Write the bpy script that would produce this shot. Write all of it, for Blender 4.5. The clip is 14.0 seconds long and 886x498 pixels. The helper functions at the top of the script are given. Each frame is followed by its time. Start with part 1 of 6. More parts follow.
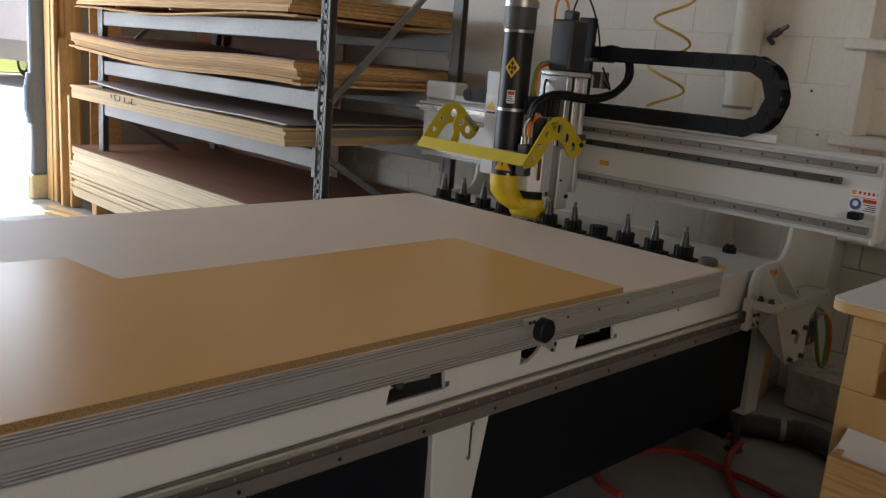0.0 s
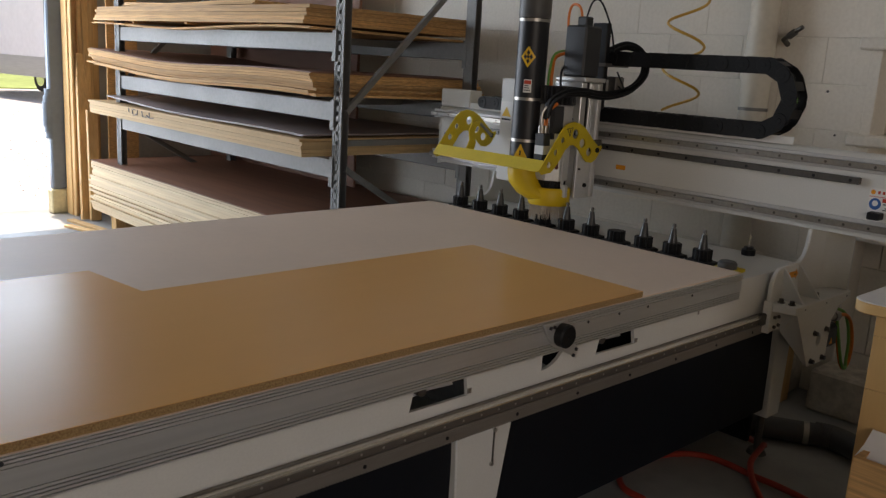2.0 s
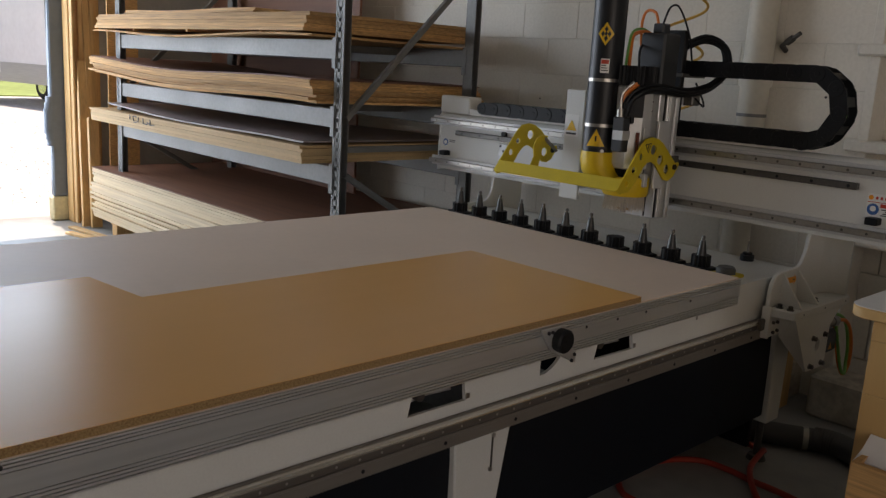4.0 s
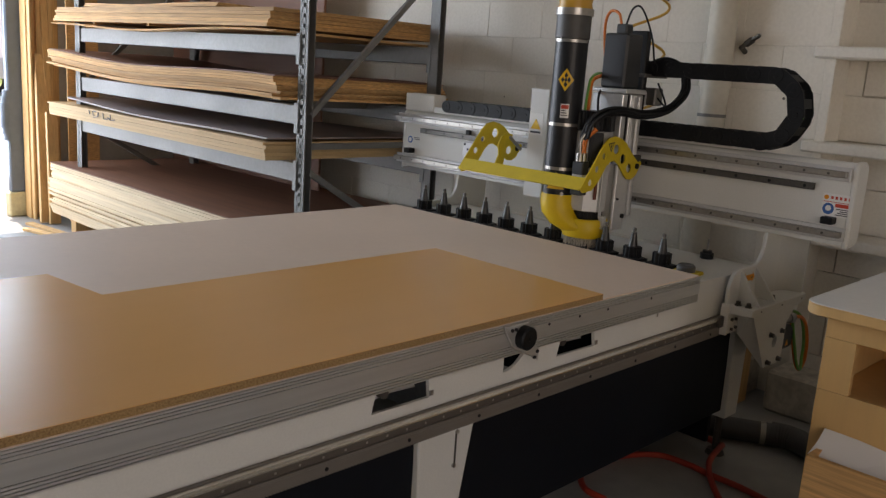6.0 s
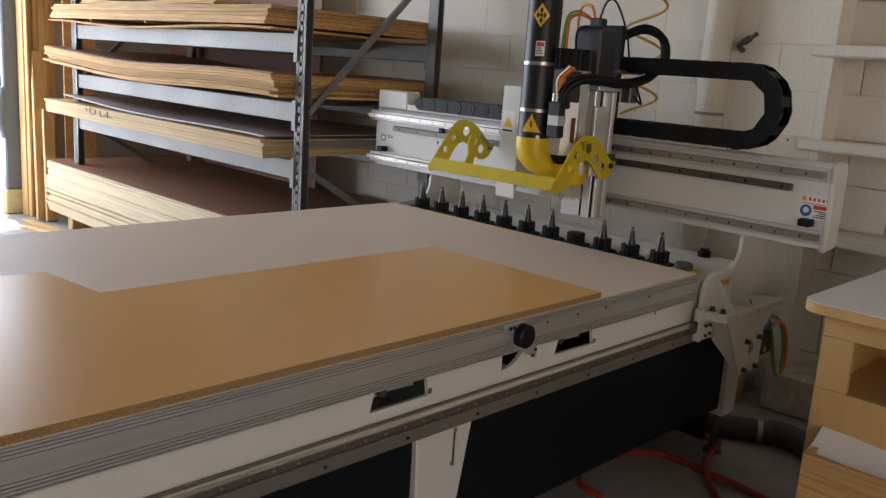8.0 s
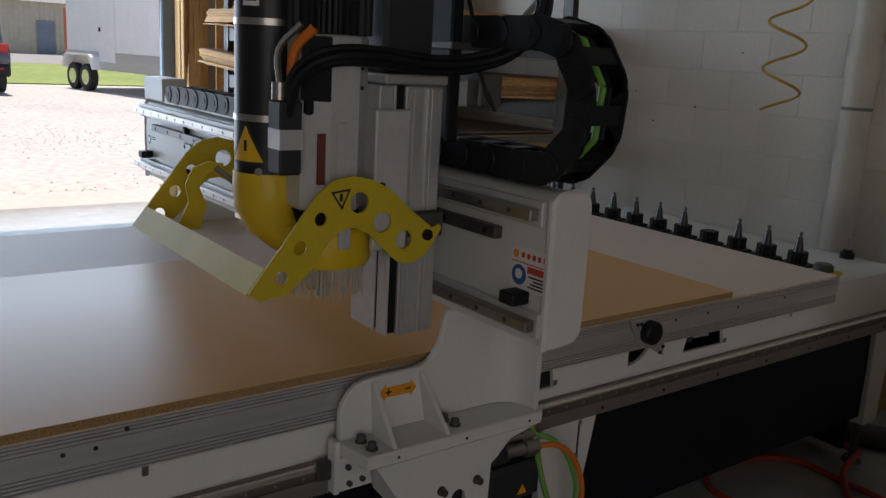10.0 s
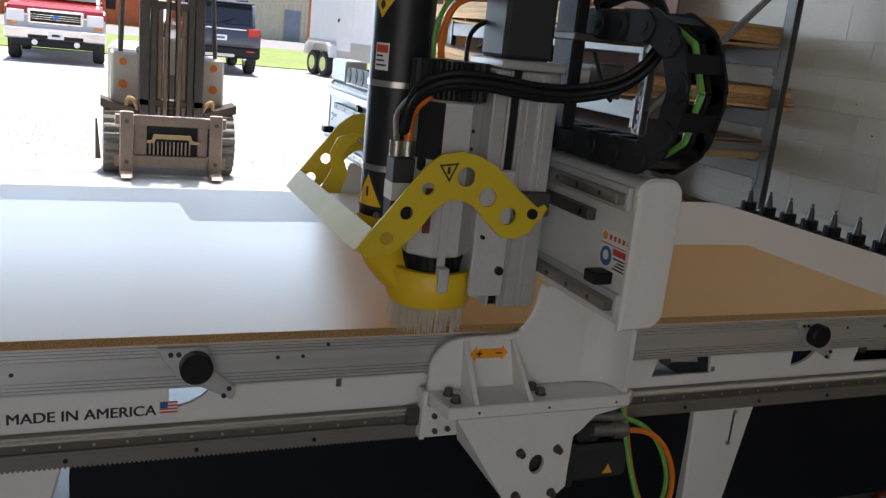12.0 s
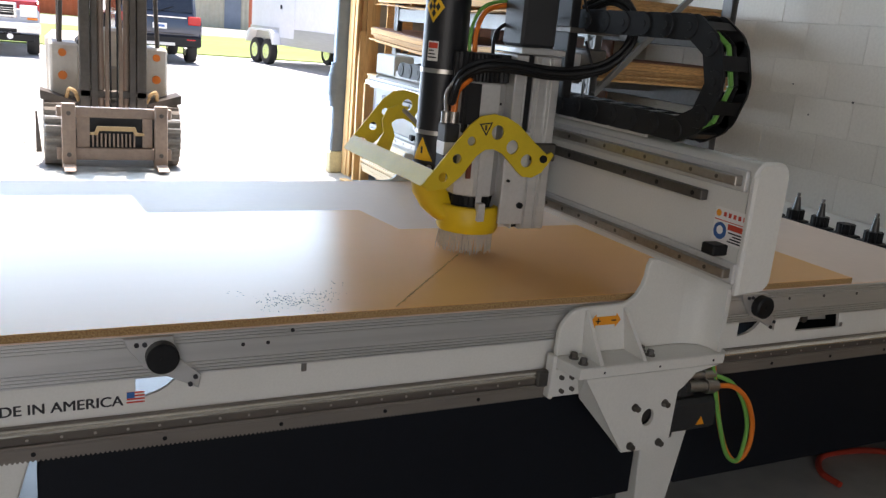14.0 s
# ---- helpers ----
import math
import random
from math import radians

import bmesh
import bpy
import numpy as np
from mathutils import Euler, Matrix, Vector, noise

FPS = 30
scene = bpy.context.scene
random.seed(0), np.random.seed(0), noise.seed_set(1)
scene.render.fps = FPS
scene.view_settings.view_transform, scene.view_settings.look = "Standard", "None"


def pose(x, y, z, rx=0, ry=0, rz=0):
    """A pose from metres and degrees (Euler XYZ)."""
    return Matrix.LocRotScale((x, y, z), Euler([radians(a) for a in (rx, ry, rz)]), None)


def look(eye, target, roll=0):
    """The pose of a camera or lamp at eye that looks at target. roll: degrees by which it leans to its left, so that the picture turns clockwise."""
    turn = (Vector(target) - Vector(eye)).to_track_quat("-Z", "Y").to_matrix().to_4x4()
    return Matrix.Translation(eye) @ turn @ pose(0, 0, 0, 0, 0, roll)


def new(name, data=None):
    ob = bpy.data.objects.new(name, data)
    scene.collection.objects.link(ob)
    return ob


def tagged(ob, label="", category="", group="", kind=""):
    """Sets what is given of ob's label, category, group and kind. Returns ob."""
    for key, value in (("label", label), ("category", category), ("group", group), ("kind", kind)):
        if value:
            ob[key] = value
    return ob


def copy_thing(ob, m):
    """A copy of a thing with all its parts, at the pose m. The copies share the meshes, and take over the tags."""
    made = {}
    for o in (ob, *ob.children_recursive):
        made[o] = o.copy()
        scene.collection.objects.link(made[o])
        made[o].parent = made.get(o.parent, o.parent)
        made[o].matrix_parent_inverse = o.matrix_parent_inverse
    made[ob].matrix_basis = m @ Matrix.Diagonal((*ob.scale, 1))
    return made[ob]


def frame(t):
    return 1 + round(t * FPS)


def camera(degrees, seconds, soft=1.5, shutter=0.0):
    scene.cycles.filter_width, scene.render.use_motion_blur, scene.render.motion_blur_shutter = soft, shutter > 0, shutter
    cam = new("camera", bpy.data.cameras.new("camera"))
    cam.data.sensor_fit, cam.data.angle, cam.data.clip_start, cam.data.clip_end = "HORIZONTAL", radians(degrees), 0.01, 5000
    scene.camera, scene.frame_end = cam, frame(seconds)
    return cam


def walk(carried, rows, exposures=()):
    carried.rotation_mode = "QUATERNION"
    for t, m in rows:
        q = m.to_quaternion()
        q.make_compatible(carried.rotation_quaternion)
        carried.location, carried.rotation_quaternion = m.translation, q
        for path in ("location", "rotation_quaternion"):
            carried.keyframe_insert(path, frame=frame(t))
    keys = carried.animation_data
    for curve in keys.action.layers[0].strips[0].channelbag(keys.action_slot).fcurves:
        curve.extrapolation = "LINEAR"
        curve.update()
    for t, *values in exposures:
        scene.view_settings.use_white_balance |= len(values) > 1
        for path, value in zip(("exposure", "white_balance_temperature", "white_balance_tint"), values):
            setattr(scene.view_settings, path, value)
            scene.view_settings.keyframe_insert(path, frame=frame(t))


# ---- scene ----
cam = camera(54.9, 14.0, soft=1.35)
PATH = [
    (0, (-2.039, -1.324, 1.417), (-0.671, 0.067, 0.975), 4.6),
    (0.5, (-2.048, -1.326, 1.424), (-0.689, 0.073, 0.984), 3.9),
    (1, (-2.049, -1.324, 1.421), (-0.702, 0.089, 0.987), 3.5),
    (1.5, (-2.056, -1.328, 1.421), (-0.711, 0.088, 0.99), 3.5),
    (2, (-2.056, -1.325, 1.42), (-0.713, 0.093, 0.992), 3.4),
    (2.5, (-2.052, -1.328, 1.417), (-0.713, 0.096, 0.994), 3.2),
    (3, (-2.062, -1.338, 1.422), (-0.724, 0.089, 1.006), 3.1),
    (3.5, (-2.056, -1.336, 1.419), (-0.721, 0.094, 1.006), 3.2),
    (6, (-2.061, -1.343, 1.422), (-0.659, 0.022, 1.008), 3.9),
    (6.5, (-2.059, -1.342, 1.421), (-0.658, 0.024, 1.006), 3.9),
    (7, (-2.057, -1.336, 1.42), (-0.658, 0.031, 1.003), 3.9),
    (7.5, (-2.061, -1.338, 1.416), (-0.654, 0.022, 1.003), 4.1),
    (8, (-2.064, -1.34, 1.423), (-0.657, 0.019, 1.004), 4.0),
    (10.3, (-2.105, -1.414, 1.431), (-1.06, 0.227, 0.968), 2.8),
    (10.5, (-2.099, -1.446, 1.429), (-1.201, 0.276, 0.951), 3.0),
    (11, (-2.089, -1.536, 1.423), (-1.413, 0.28, 0.927), 3.8),
    (11.5, (-2.097, -1.584, 1.422), (-1.407, 0.229, 0.933), 5.3),
    (12, (-2.167, -1.62, 1.421), (-1.402, 0.164, 0.939), 5.9),
    (12.5, (-2.208, -1.655, 1.419), (-1.389, 0.103, 0.928), 6.3),
    (13, (-2.222, -1.687, 1.417), (-1.37, 0.054, 0.92), 5.9),
    (13.5, (-2.224, -1.681, 1.419), (-1.377, 0.059, 0.914), 5.4),
    (14, (-2.204, -1.651, 1.425), (-1.332, 0.077, 0.922), 5.2),
]
walk(cam, [(t, look(eye, target, roll)) for t, eye, target, roll in PATH],
     exposures=[(0, 0.77, 7700, 20), (1.5, 0.73, 7700, 20), (3.5, 0.42, 7600, 20), (6.0, 0.98, 7700, 21), (8.2, 1.08, 7700, 21), (10.3, -0.02, 6800, 16), (10.6, 0.03, 6700, 15), (11.0, 0.16, 6500, 14),
                (11.5, 0.45, 6650, 15), (12.0, 0.70, 6750, 15), (13.0, 0.98, 6800, 16), (14.0, 1.20, 6850, 16)])

# ---- world, sun, exposure ----
SUN_DIR = Vector((0.11, 0.74, 2.9)).normalized()
SUN_EL = math.asin(SUN_DIR.z)
SUN_AZ = math.atan2(SUN_DIR.x, SUN_DIR.y)
world = bpy.data.worlds.new("sky")
scene.world = world
world.use_nodes = True
wn = world.node_tree
sky = wn.nodes.new("ShaderNodeTexSky")
sky.sky_type = "NISHITA"
sky.sun_disc = False
sky.sun_elevation, sky.sun_rotation = SUN_EL, SUN_AZ
wn.nodes["Background"].inputs[1].default_value = 0.15
wn.links.new(sky.outputs[0], wn.nodes["Background"].inputs[0])
sun_data = bpy.data.lights.new("sun", "SUN")
sun_data.energy, sun_data.angle, sun_data.color = 5.0, radians(0.5), (1.0, 0.95, 0.88)
sun = new("sun", sun_data)
sun.matrix_world = look(SUN_DIR * 30, (0, 0, 0))


def area_light(name, eye, target, sx, sy, watts, color):
    d = bpy.data.lights.new(name, "AREA")
    d.shape, d.size, d.size_y, d.energy, d.color = "RECTANGLE", sx, sy, watts, color
    ob = new(name, d)
    ob.matrix_world = look(eye, target)
    return ob


# daylight of the loading door in view; an added fill lamp behind the camera
area_light("door_daylight", (-1.7, 6.0, 1.7), (-1.7, 0.0, 1.2), 4.2, 2.8, 138, (0.58, 0.78, 1.0))
area_light("rear_door_daylight", (-4.4, -6.4, 1.9), (-0.4, 0.0, 0.7), 4.4, 3.2, 33, (1.0, 0.91, 0.80))

# ---- materials ----
MATS = {}


def mat(name, color, rough=0.5, metal=0.0, grain=0.0, scale=40.0, bump=0.0, stain=0.0, stain_scale=1.5, stretch=(1, 1, 1), dark=None,
        coat=0.0, vary=0.0, spec=0.5):
    """A surface with fine grain, broad stains, a little relief and a difference from piece to piece."""
    m = bpy.data.materials.new(name)
    m.use_nodes = True
    nt = m.node_tree
    b = nt.nodes["Principled BSDF"]
    b.inputs["Roughness"].default_value, b.inputs["Metallic"].default_value = rough, metal
    b.inputs["Specular IOR Level"].default_value = spec
    if coat:
        b.inputs["Coat Weight"].default_value, b.inputs["Coat Roughness"].default_value = coat, 0.12
    co = nt.nodes.new("ShaderNodeTexCoord")
    mp = nt.nodes.new("ShaderNodeMapping")
    mp.inputs["Scale"].default_value = stretch
    nt.links.new(co.outputs["Object"], mp.inputs[0])
    n1, n2 = nt.nodes.new("ShaderNodeTexNoise"), nt.nodes.new("ShaderNodeTexNoise")
    n1.inputs["Scale"].default_value, n1.inputs["Detail"].default_value = scale, 6
    n2.inputs["Scale"].default_value, n2.inputs["Detail"].default_value = stain_scale, 4
    for n in (n1, n2):
        nt.links.new(mp.outputs[0], n.inputs["Vector"])
    dark = dark or tuple(c * 0.55 for c in color)
    last = None
    base = nt.nodes.new("ShaderNodeRGB")
    base.outputs[0].default_value = (*color, 1)
    last = base.outputs[0]
    for tex, amount in ((n1, grain), (n2, stain)):
        if amount:
            ramp = nt.nodes.new("ShaderNodeMapRange")
            ramp.inputs["From Min"].default_value, ramp.inputs["From Max"].default_value = 0.38, 0.68
            ramp.inputs["To Max"].default_value = amount
            nt.links.new(tex.outputs["Fac"], ramp.inputs["Value"])
            mix = nt.nodes.new("ShaderNodeMix")
            mix.data_type = "RGBA"
            nt.links.new(ramp.outputs[0], mix.inputs["Factor"])
            nt.links.new(last, mix.inputs["A"])
            mix.inputs["B"].default_value = (*dark, 1)
            last = mix.outputs["Result"]
    if vary:
        info, hsv = nt.nodes.new("ShaderNodeObjectInfo"), nt.nodes.new("ShaderNodeHueSaturation")
        rng = nt.nodes.new("ShaderNodeMapRange")
        rng.inputs["To Min"].default_value, rng.inputs["To Max"].default_value = 1 - vary, 1 + vary
        nt.links.new(info.outputs["Random"], rng.inputs["Value"])
        nt.links.new(rng.outputs[0], hsv.inputs["Value"])
        nt.links.new(last, hsv.inputs["Color"])
        last = hsv.outputs[0]
    nt.links.new(last, b.inputs["Base Color"])
    if stain:
        rr = nt.nodes.new("ShaderNodeMapRange")
        rr.inputs["To Min"].default_value, rr.inputs["To Max"].default_value = max(0.02, rough - 0.08), min(1, rough + 0.1)
        nt.links.new(n2.outputs["Fac"], rr.inputs["Value"])
        nt.links.new(rr.outputs[0], b.inputs["Roughness"])
    if bump:
        bp = nt.nodes.new("ShaderNodeBump")
        bp.inputs["Strength"].default_value, bp.inputs["Distance"].default_value = bump, 0.004
        nt.links.new(n1.outputs["Fac"], bp.inputs["Height"])
        nt.links.new(bp.outputs[0], b.inputs["Normal"])
    MATS[name] = m
    return m


def glow(name, color, strength):
    m = bpy.data.materials.new(name)
    m.use_nodes = True
    b = m.node_tree.nodes["Principled BSDF"]
    b.inputs["Base Color"].default_value = (*color, 1)
    b.inputs["Emission Color"].default_value = (*color, 1)
    b.inputs["Emission Strength"].default_value = strength
    return m


M_FLOOR = mat("sealed_concrete", (0.37, 0.365, 0.345), 0.45, grain=0.35, scale=9, stain=0.5, stain_scale=0.9, bump=0.15)
M_BLOCK = mat("painted_block", (0.84, 0.79, 0.70), 0.6, grain=0.18, scale=60, stain=0.28, stain_scale=1.1, bump=0.5, vary=0.035, dark=(0.55, 0.50, 0.42))
M_DIRTYBLOCK = mat("grimy_block", (0.66, 0.60, 0.50), 0.8, grain=0.35, scale=30, stain=0.6, stain_scale=6, bump=0.5, dark=(0.16, 0.13, 0.10))
M_MORTAR = mat("painted_mortar", (0.80, 0.75, 0.66), 0.8, grain=0.3, scale=50, bump=0.5, stain=0.3)
M_WALL = mat("painted_wall", (0.50, 0.47, 0.42), 0.7, grain=0.2, scale=30, stain=0.25, bump=0.2)
# unseen ceiling; dark colour chosen to cut bounce and deepen the indoor shade
M_CEIL = mat("dark_ceiling_deck", (0.30, 0.29, 0.27), 0.8, grain=0.2, scale=6, stain=0.2)
M_WHITE = mat("white_powder_coat", (0.74, 0.735, 0.695), 0.38, grain=0.1, scale=180, stain=0.12, stain_scale=3, bump=0.06)
M_ALU = mat("brushed_aluminium", (0.64, 0.64, 0.63), 0.36, 0.6, grain=0.2, scale=60, stretch=(0.05, 1, 1), stain=0.25, stain_scale=2)
M_STEEL = mat("ground_steel", (0.42, 0.40, 0.37), 0.32, 0.95, grain=0.3, scale=80, stain=0.4, stain_scale=4)
M_BRIGHT = mat("polished_rail_steel", (0.78, 0.74, 0.66), 0.24, 0.75, grain=0.2, scale=60, stretch=(0.05, 1, 1), stain=0.25, stain_scale=3)
M_SEAT = mat("oily_rail_seat", (0.13, 0.112, 0.096), 0.5, 0.15, grain=0.4, scale=60, stretch=(0.1, 1, 1), stain=0.4, stain_scale=3)
M_DARKSTEEL = mat("oiled_dark_steel", (0.14, 0.13, 0.12), 0.42, 0.7, grain=0.4, scale=90, stain=0.4, stain_scale=5)
M_RAIL = mat("worn_rail_steel", (0.22, 0.20, 0.178), 0.42, 0.25, grain=0.35, scale=70, stretch=(0.1, 1, 1), stain=0.4, stain_scale=3, dark=(0.16, 0.13, 0.11))
M_TAPER = mat("dull_tool_steel", (0.07, 0.068, 0.066), 0.38, 0.7, grain=0.3, scale=90, stain=0.3, stain_scale=9)
M_BLACK = mat("black_plastic", (0.009, 0.0095, 0.011), 0.48, grain=0.3, scale=120, bump=0.08, stain=0.2, spec=0.28)
M_HOSE = mat("black_hose", (0.010, 0.011, 0.014), 0.38, grain=0.2, scale=60, stain=0.3, spec=0.4)
M_PANEL = mat("navy_black_panel", (0.0055, 0.0075, 0.012), 0.5, grain=0.3, scale=50, stain=0.4, spec=0.25)
M_YELLOW = mat("yellow_paint", (0.68, 0.50, 0.018), 0.5, grain=0.12, scale=90, stain=0.25, stain_scale=7, dark=(0.42, 0.30, 0.02))
# yellow paint with the sun's glare on the foot put into its colour
M_PALEYELLOW = mat("glare_pale_yellow_paint", (0.80, 0.73, 0.46), 0.6, grain=0.3, scale=40, stain=0.4, stain_scale=6, dark=(0.5, 0.42, 0.25))
M_YELLOWP = mat("yellow_moulded_plastic", (0.75, 0.50, 0.012), 0.42, grain=0.1, scale=60, stain=0.22, stain_scale=9, dark=(0.55, 0.36, 0.02))
M_GREYBODY = mat("light_grey_housing", (0.62, 0.62, 0.61), 0.36, 0.25, grain=0.15, scale=90, stain=0.2)
M_MOTOR = mat("dark_grey_motor", (0.03, 0.032, 0.035), 0.48, 0.1, grain=0.2, scale=90, stain=0.2)
M_MELAMINE = mat("maple_melamine", (0.84, 0.45, 0.16), 0.28, grain=0.10, scale=16, stretch=(0.06, 1, 1), stain=0.18, stain_scale=1.2, dark=(0.74, 0.38, 0.125), spec=0.165)
M_CHIPEDGE = mat("particle_board_core", (0.46, 0.29, 0.13), 0.85, grain=0.9, scale=220, bump=0.7, dark=(0.22, 0.12, 0.045), stain=0.2)
M_SPOIL = mat("fibre_spoilboard", (0.82, 0.64, 0.51), 0.5, grain=0.2, scale=35, stain=0.35, stain_scale=1.6, bump=0.05, dark=(0.70, 0.55, 0.44))
M_GALV = mat("galvanised_steel", (0.205, 0.20, 0.19), 0.5, 0.25, grain=0.3, scale=45, stain=0.2, stain_scale=2.5)
M_PLY = mat("plywood_edge", (0.70, 0.41, 0.17), 0.75, grain=0.7, scale=30, stretch=(1, 0.15, 5), stain=0.4, stain_scale=4, vary=0.24, dark=(0.36, 0.20, 0.08))
M_PLYFACE = mat("lauan_face", (0.26, 0.115, 0.065), 0.6, grain=0.4, scale=20, stretch=(1, 0.08, 1), stain=0.4, vary=0.1)
M_MDF = mat("fibreboard", (0.60, 0.40, 0.20), 0.7, grain=0.2, scale=60, stain=0.25, vary=0.08)
M_GREYSHEET = mat("grey_laminate", (0.30, 0.245, 0.235), 0.45, grain=0.15, scale=30, stain=0.2, vary=0.1)
M_PINE = mat("pine_board", (0.76, 0.48, 0.21), 0.55, grain=0.35, scale=18, stretch=(6, 6, 0.35), stain=0.3, stain_scale=3, vary=0.1, dark=(0.42, 0.21, 0.07))
M_CABINET = mat("birch_cabinet", (0.68, 0.42, 0.17), 0.45, grain=0.25, scale=14, stretch=(3, 3, 0.3), stain=0.2, dark=(0.5, 0.3, 0.13))
M_WORKTOP = mat("white_laminate_top", (0.78, 0.76, 0.72), 0.3, grain=0.08, scale=60, stain=0.12)
M_PAPER = mat("white_paper", (0.80, 0.79, 0.77), 0.8, stain=0.1)
M_RED = mat("red_rubber_hose", (0.42, 0.045, 0.025), 0.42, grain=0.2, scale=60, stain=0.3, stain_scale=9)
M_ORANGE = mat("orange_cable", (0.80, 0.20, 0.02), 0.45, stain=0.15)
M_GREEN = mat("green_cable", (0.16, 0.42, 0.08), 0.45, stain=0.15)
M_COIL = mat("yellow_air_line", (0.62, 0.34, 0.04), 0.4, stain=0.15)
M_PIPE = mat("cream_painted_pipe", (0.68, 0.63, 0.53), 0.5, grain=0.15, scale=40, stain=0.35, stain_scale=3)
M_RUBBER = mat("black_rubber", (0.025, 0.025, 0.026), 0.75, grain=0.4, scale=60, bump=0.3, stain=0.4)
M_TYRE = mat("dusty_tyre", (0.24, 0.215, 0.19), 0.85, grain=0.5, scale=30, bump=0.4, stain=0.4, stain_scale=4)
M_BRISTLE = mat("clear_bristle", (0.62, 0.54, 0.44), 0.4, grain=0.2, scale=200, stain=0.1)
M_FORKSTEEL = mat("worn_rusty_steel", (0.36, 0.26, 0.20), 0.6, 0.3, grain=0.5, scale=25, stain=0.55, stain_scale=5, dark=(0.25, 0.18, 0.14))
M_MAST = mat("greasy_mast_steel", (0.13, 0.11, 0.095), 0.5, 0.5, grain=0.4, scale=30, stain=0.4, stain_scale=6)
M_FORKPAINT = mat("off_white_truck_paint", (0.66, 0.63, 0.57), 0.45, grain=0.2, scale=30, stain=0.3, stain_scale=5)
M_ORANGELENS = mat("orange_lens", (0.80, 0.22, 0.03), 0.25)
M_GRAVEL = mat("pale_gravel", (0.57, 0.55, 0.52), 0.95, grain=0.55, scale=9, bump=0.8, stain=0.25, stain_scale=0.35)
M_STONE = mat("grey_stones", (0.36, 0.35, 0.34), 0.95, grain=0.3, scale=60, vary=0.3)
M_APRON = mat("concrete_apron", (0.57, 0.55, 0.52), 0.9, grain=0.25, scale=12, stain=0.25, stain_scale=0.7, bump=0.2)
M_GRASS = mat("mown_grass", (0.25, 0.33, 0.09), 0.9, grain=0.6, scale=3, bump=0.6, stain=0.4, stain_scale=0.3)
M_ASPHALT = mat("light_asphalt", (0.30, 0.30, 0.30), 0.9, grain=0.3, scale=8, stain=0.3)
M_CARWHITE = mat("silver_car_paint", (0.40, 0.42, 0.45), 0.25, coat=0.6, stain=0.08)
M_CARRED = mat("red_car_paint", (0.42, 0.03, 0.025), 0.25, coat=0.6, stain=0.08)
M_CARBLUE = mat("navy_car_paint", (0.03, 0.042, 0.07), 0.22, coat=0.8, stain=0.08)
M_CHROME = mat("chrome", (0.75, 0.75, 0.76), 0.15, 1.0)
M_GLASS = mat("dark_car_glass", (0.015, 0.018, 0.022), 0.06, spec=0.8)
M_TAIL = mat("red_lamp_lens", (0.45, 0.02, 0.02), 0.2)
M_LIGHTGLASS = mat("clear_lamp_lens", (0.75, 0.76, 0.78), 0.12, spec=0.8)
M_TRAILER = mat("white_trailer_skin", (0.84, 0.85, 0.86), 0.32, 0.05, grain=0.1, scale=8, stain=0.12)
M_ORANGEMETAL = mat("orange_corrugated_metal", (0.55, 0.115, 0.035), 0.55, grain=0.2, scale=3, stain=0.25)
M_BEIGEMETAL = mat("beige_siding", (0.52, 0.48, 0.36), 0.6, grain=0.15, scale=3, stain=0.2)
M_STICKY = mat("yellow_sticker", (0.85, 0.50, 0.02), 0.4)
M_STICKO = mat("orange_sticker", (0.85, 0.33, 0.02), 0.4)
M_STICKW = mat("white_sticker", (0.80, 0.79, 0.76), 0.4)
M_STICKR = mat("red_sticker", (0.60, 0.06, 0.03), 0.4)
M_STICKB = mat("blue_sticker", (0.03, 0.12, 0.35), 0.4)
M_BROWNPLATE = mat("dark_red_plate", (0.16, 0.045, 0.03), 0.4)
M_INK = mat("black_ink", (0.02, 0.02, 0.025), 0.5)
M_BLUEGREY = mat("blue_grey_painted_steel", (0.20, 0.24, 0.29), 0.5, grain=0.2, scale=20, stain=0.3)
M_SAWDUST = mat("sawdust", (0.55, 0.36, 0.17), 0.9, grain=0.6, scale=300, bump=0.5, vary=0.2)
M_DARKCHIP = mat("dark_wood_chip", (0.13, 0.085, 0.05), 0.85, grain=0.4, scale=200)
# pale plywood edge, lightened for the door's bounce light on the floor pile
M_PILEPLY = mat("pale_door_lit_ply_edge", (0.86, 0.70, 0.48), 0.75, grain=0.5, scale=26, stretch=(1, 0.12, 6), stain=0.3, stain_scale=4, vary=0.10, dark=(0.58, 0.42, 0.25))
M_DUST = mat("dusty_grey_pvc", (0.085, 0.083, 0.08), 0.5, grain=0.3, scale=25, stain=0.4)

# ---- mesh helpers ----


def box(bm, x0, x1, y0, y1, z0, z1, bevel=0.0):
    made = bmesh.ops.create_cube(bm, size=1.0)["verts"]
    for v in made:
        v.co = Vector(((x0 + x1) / 2 + v.co.x * (x1 - x0), (y0 + y1) / 2 + v.co.y * (y1 - y0), (z0 + z1) / 2 + v.co.z * (z1 - z0)))
    if bevel:
        edges = list({e for v in made for e in v.link_edges})
        bmesh.ops.bevel(bm, geom=edges, offset=bevel, segments=1, affect="EDGES")
    return bm


def rod(bm, a, b, r, seg=16, r2=None):
    """A round bar or cone from a to b."""
    a, b = Vector(a), Vector(b)
    d = b - a
    m = Matrix.Translation((a + b) / 2) @ d.to_track_quat("Z", "Y").to_matrix().to_4x4()
    bmesh.ops.create_cone(bm, cap_ends=True, segments=seg, radius1=r, radius2=r if r2 is None else r2, depth=d.length, matrix=m)
    return bm


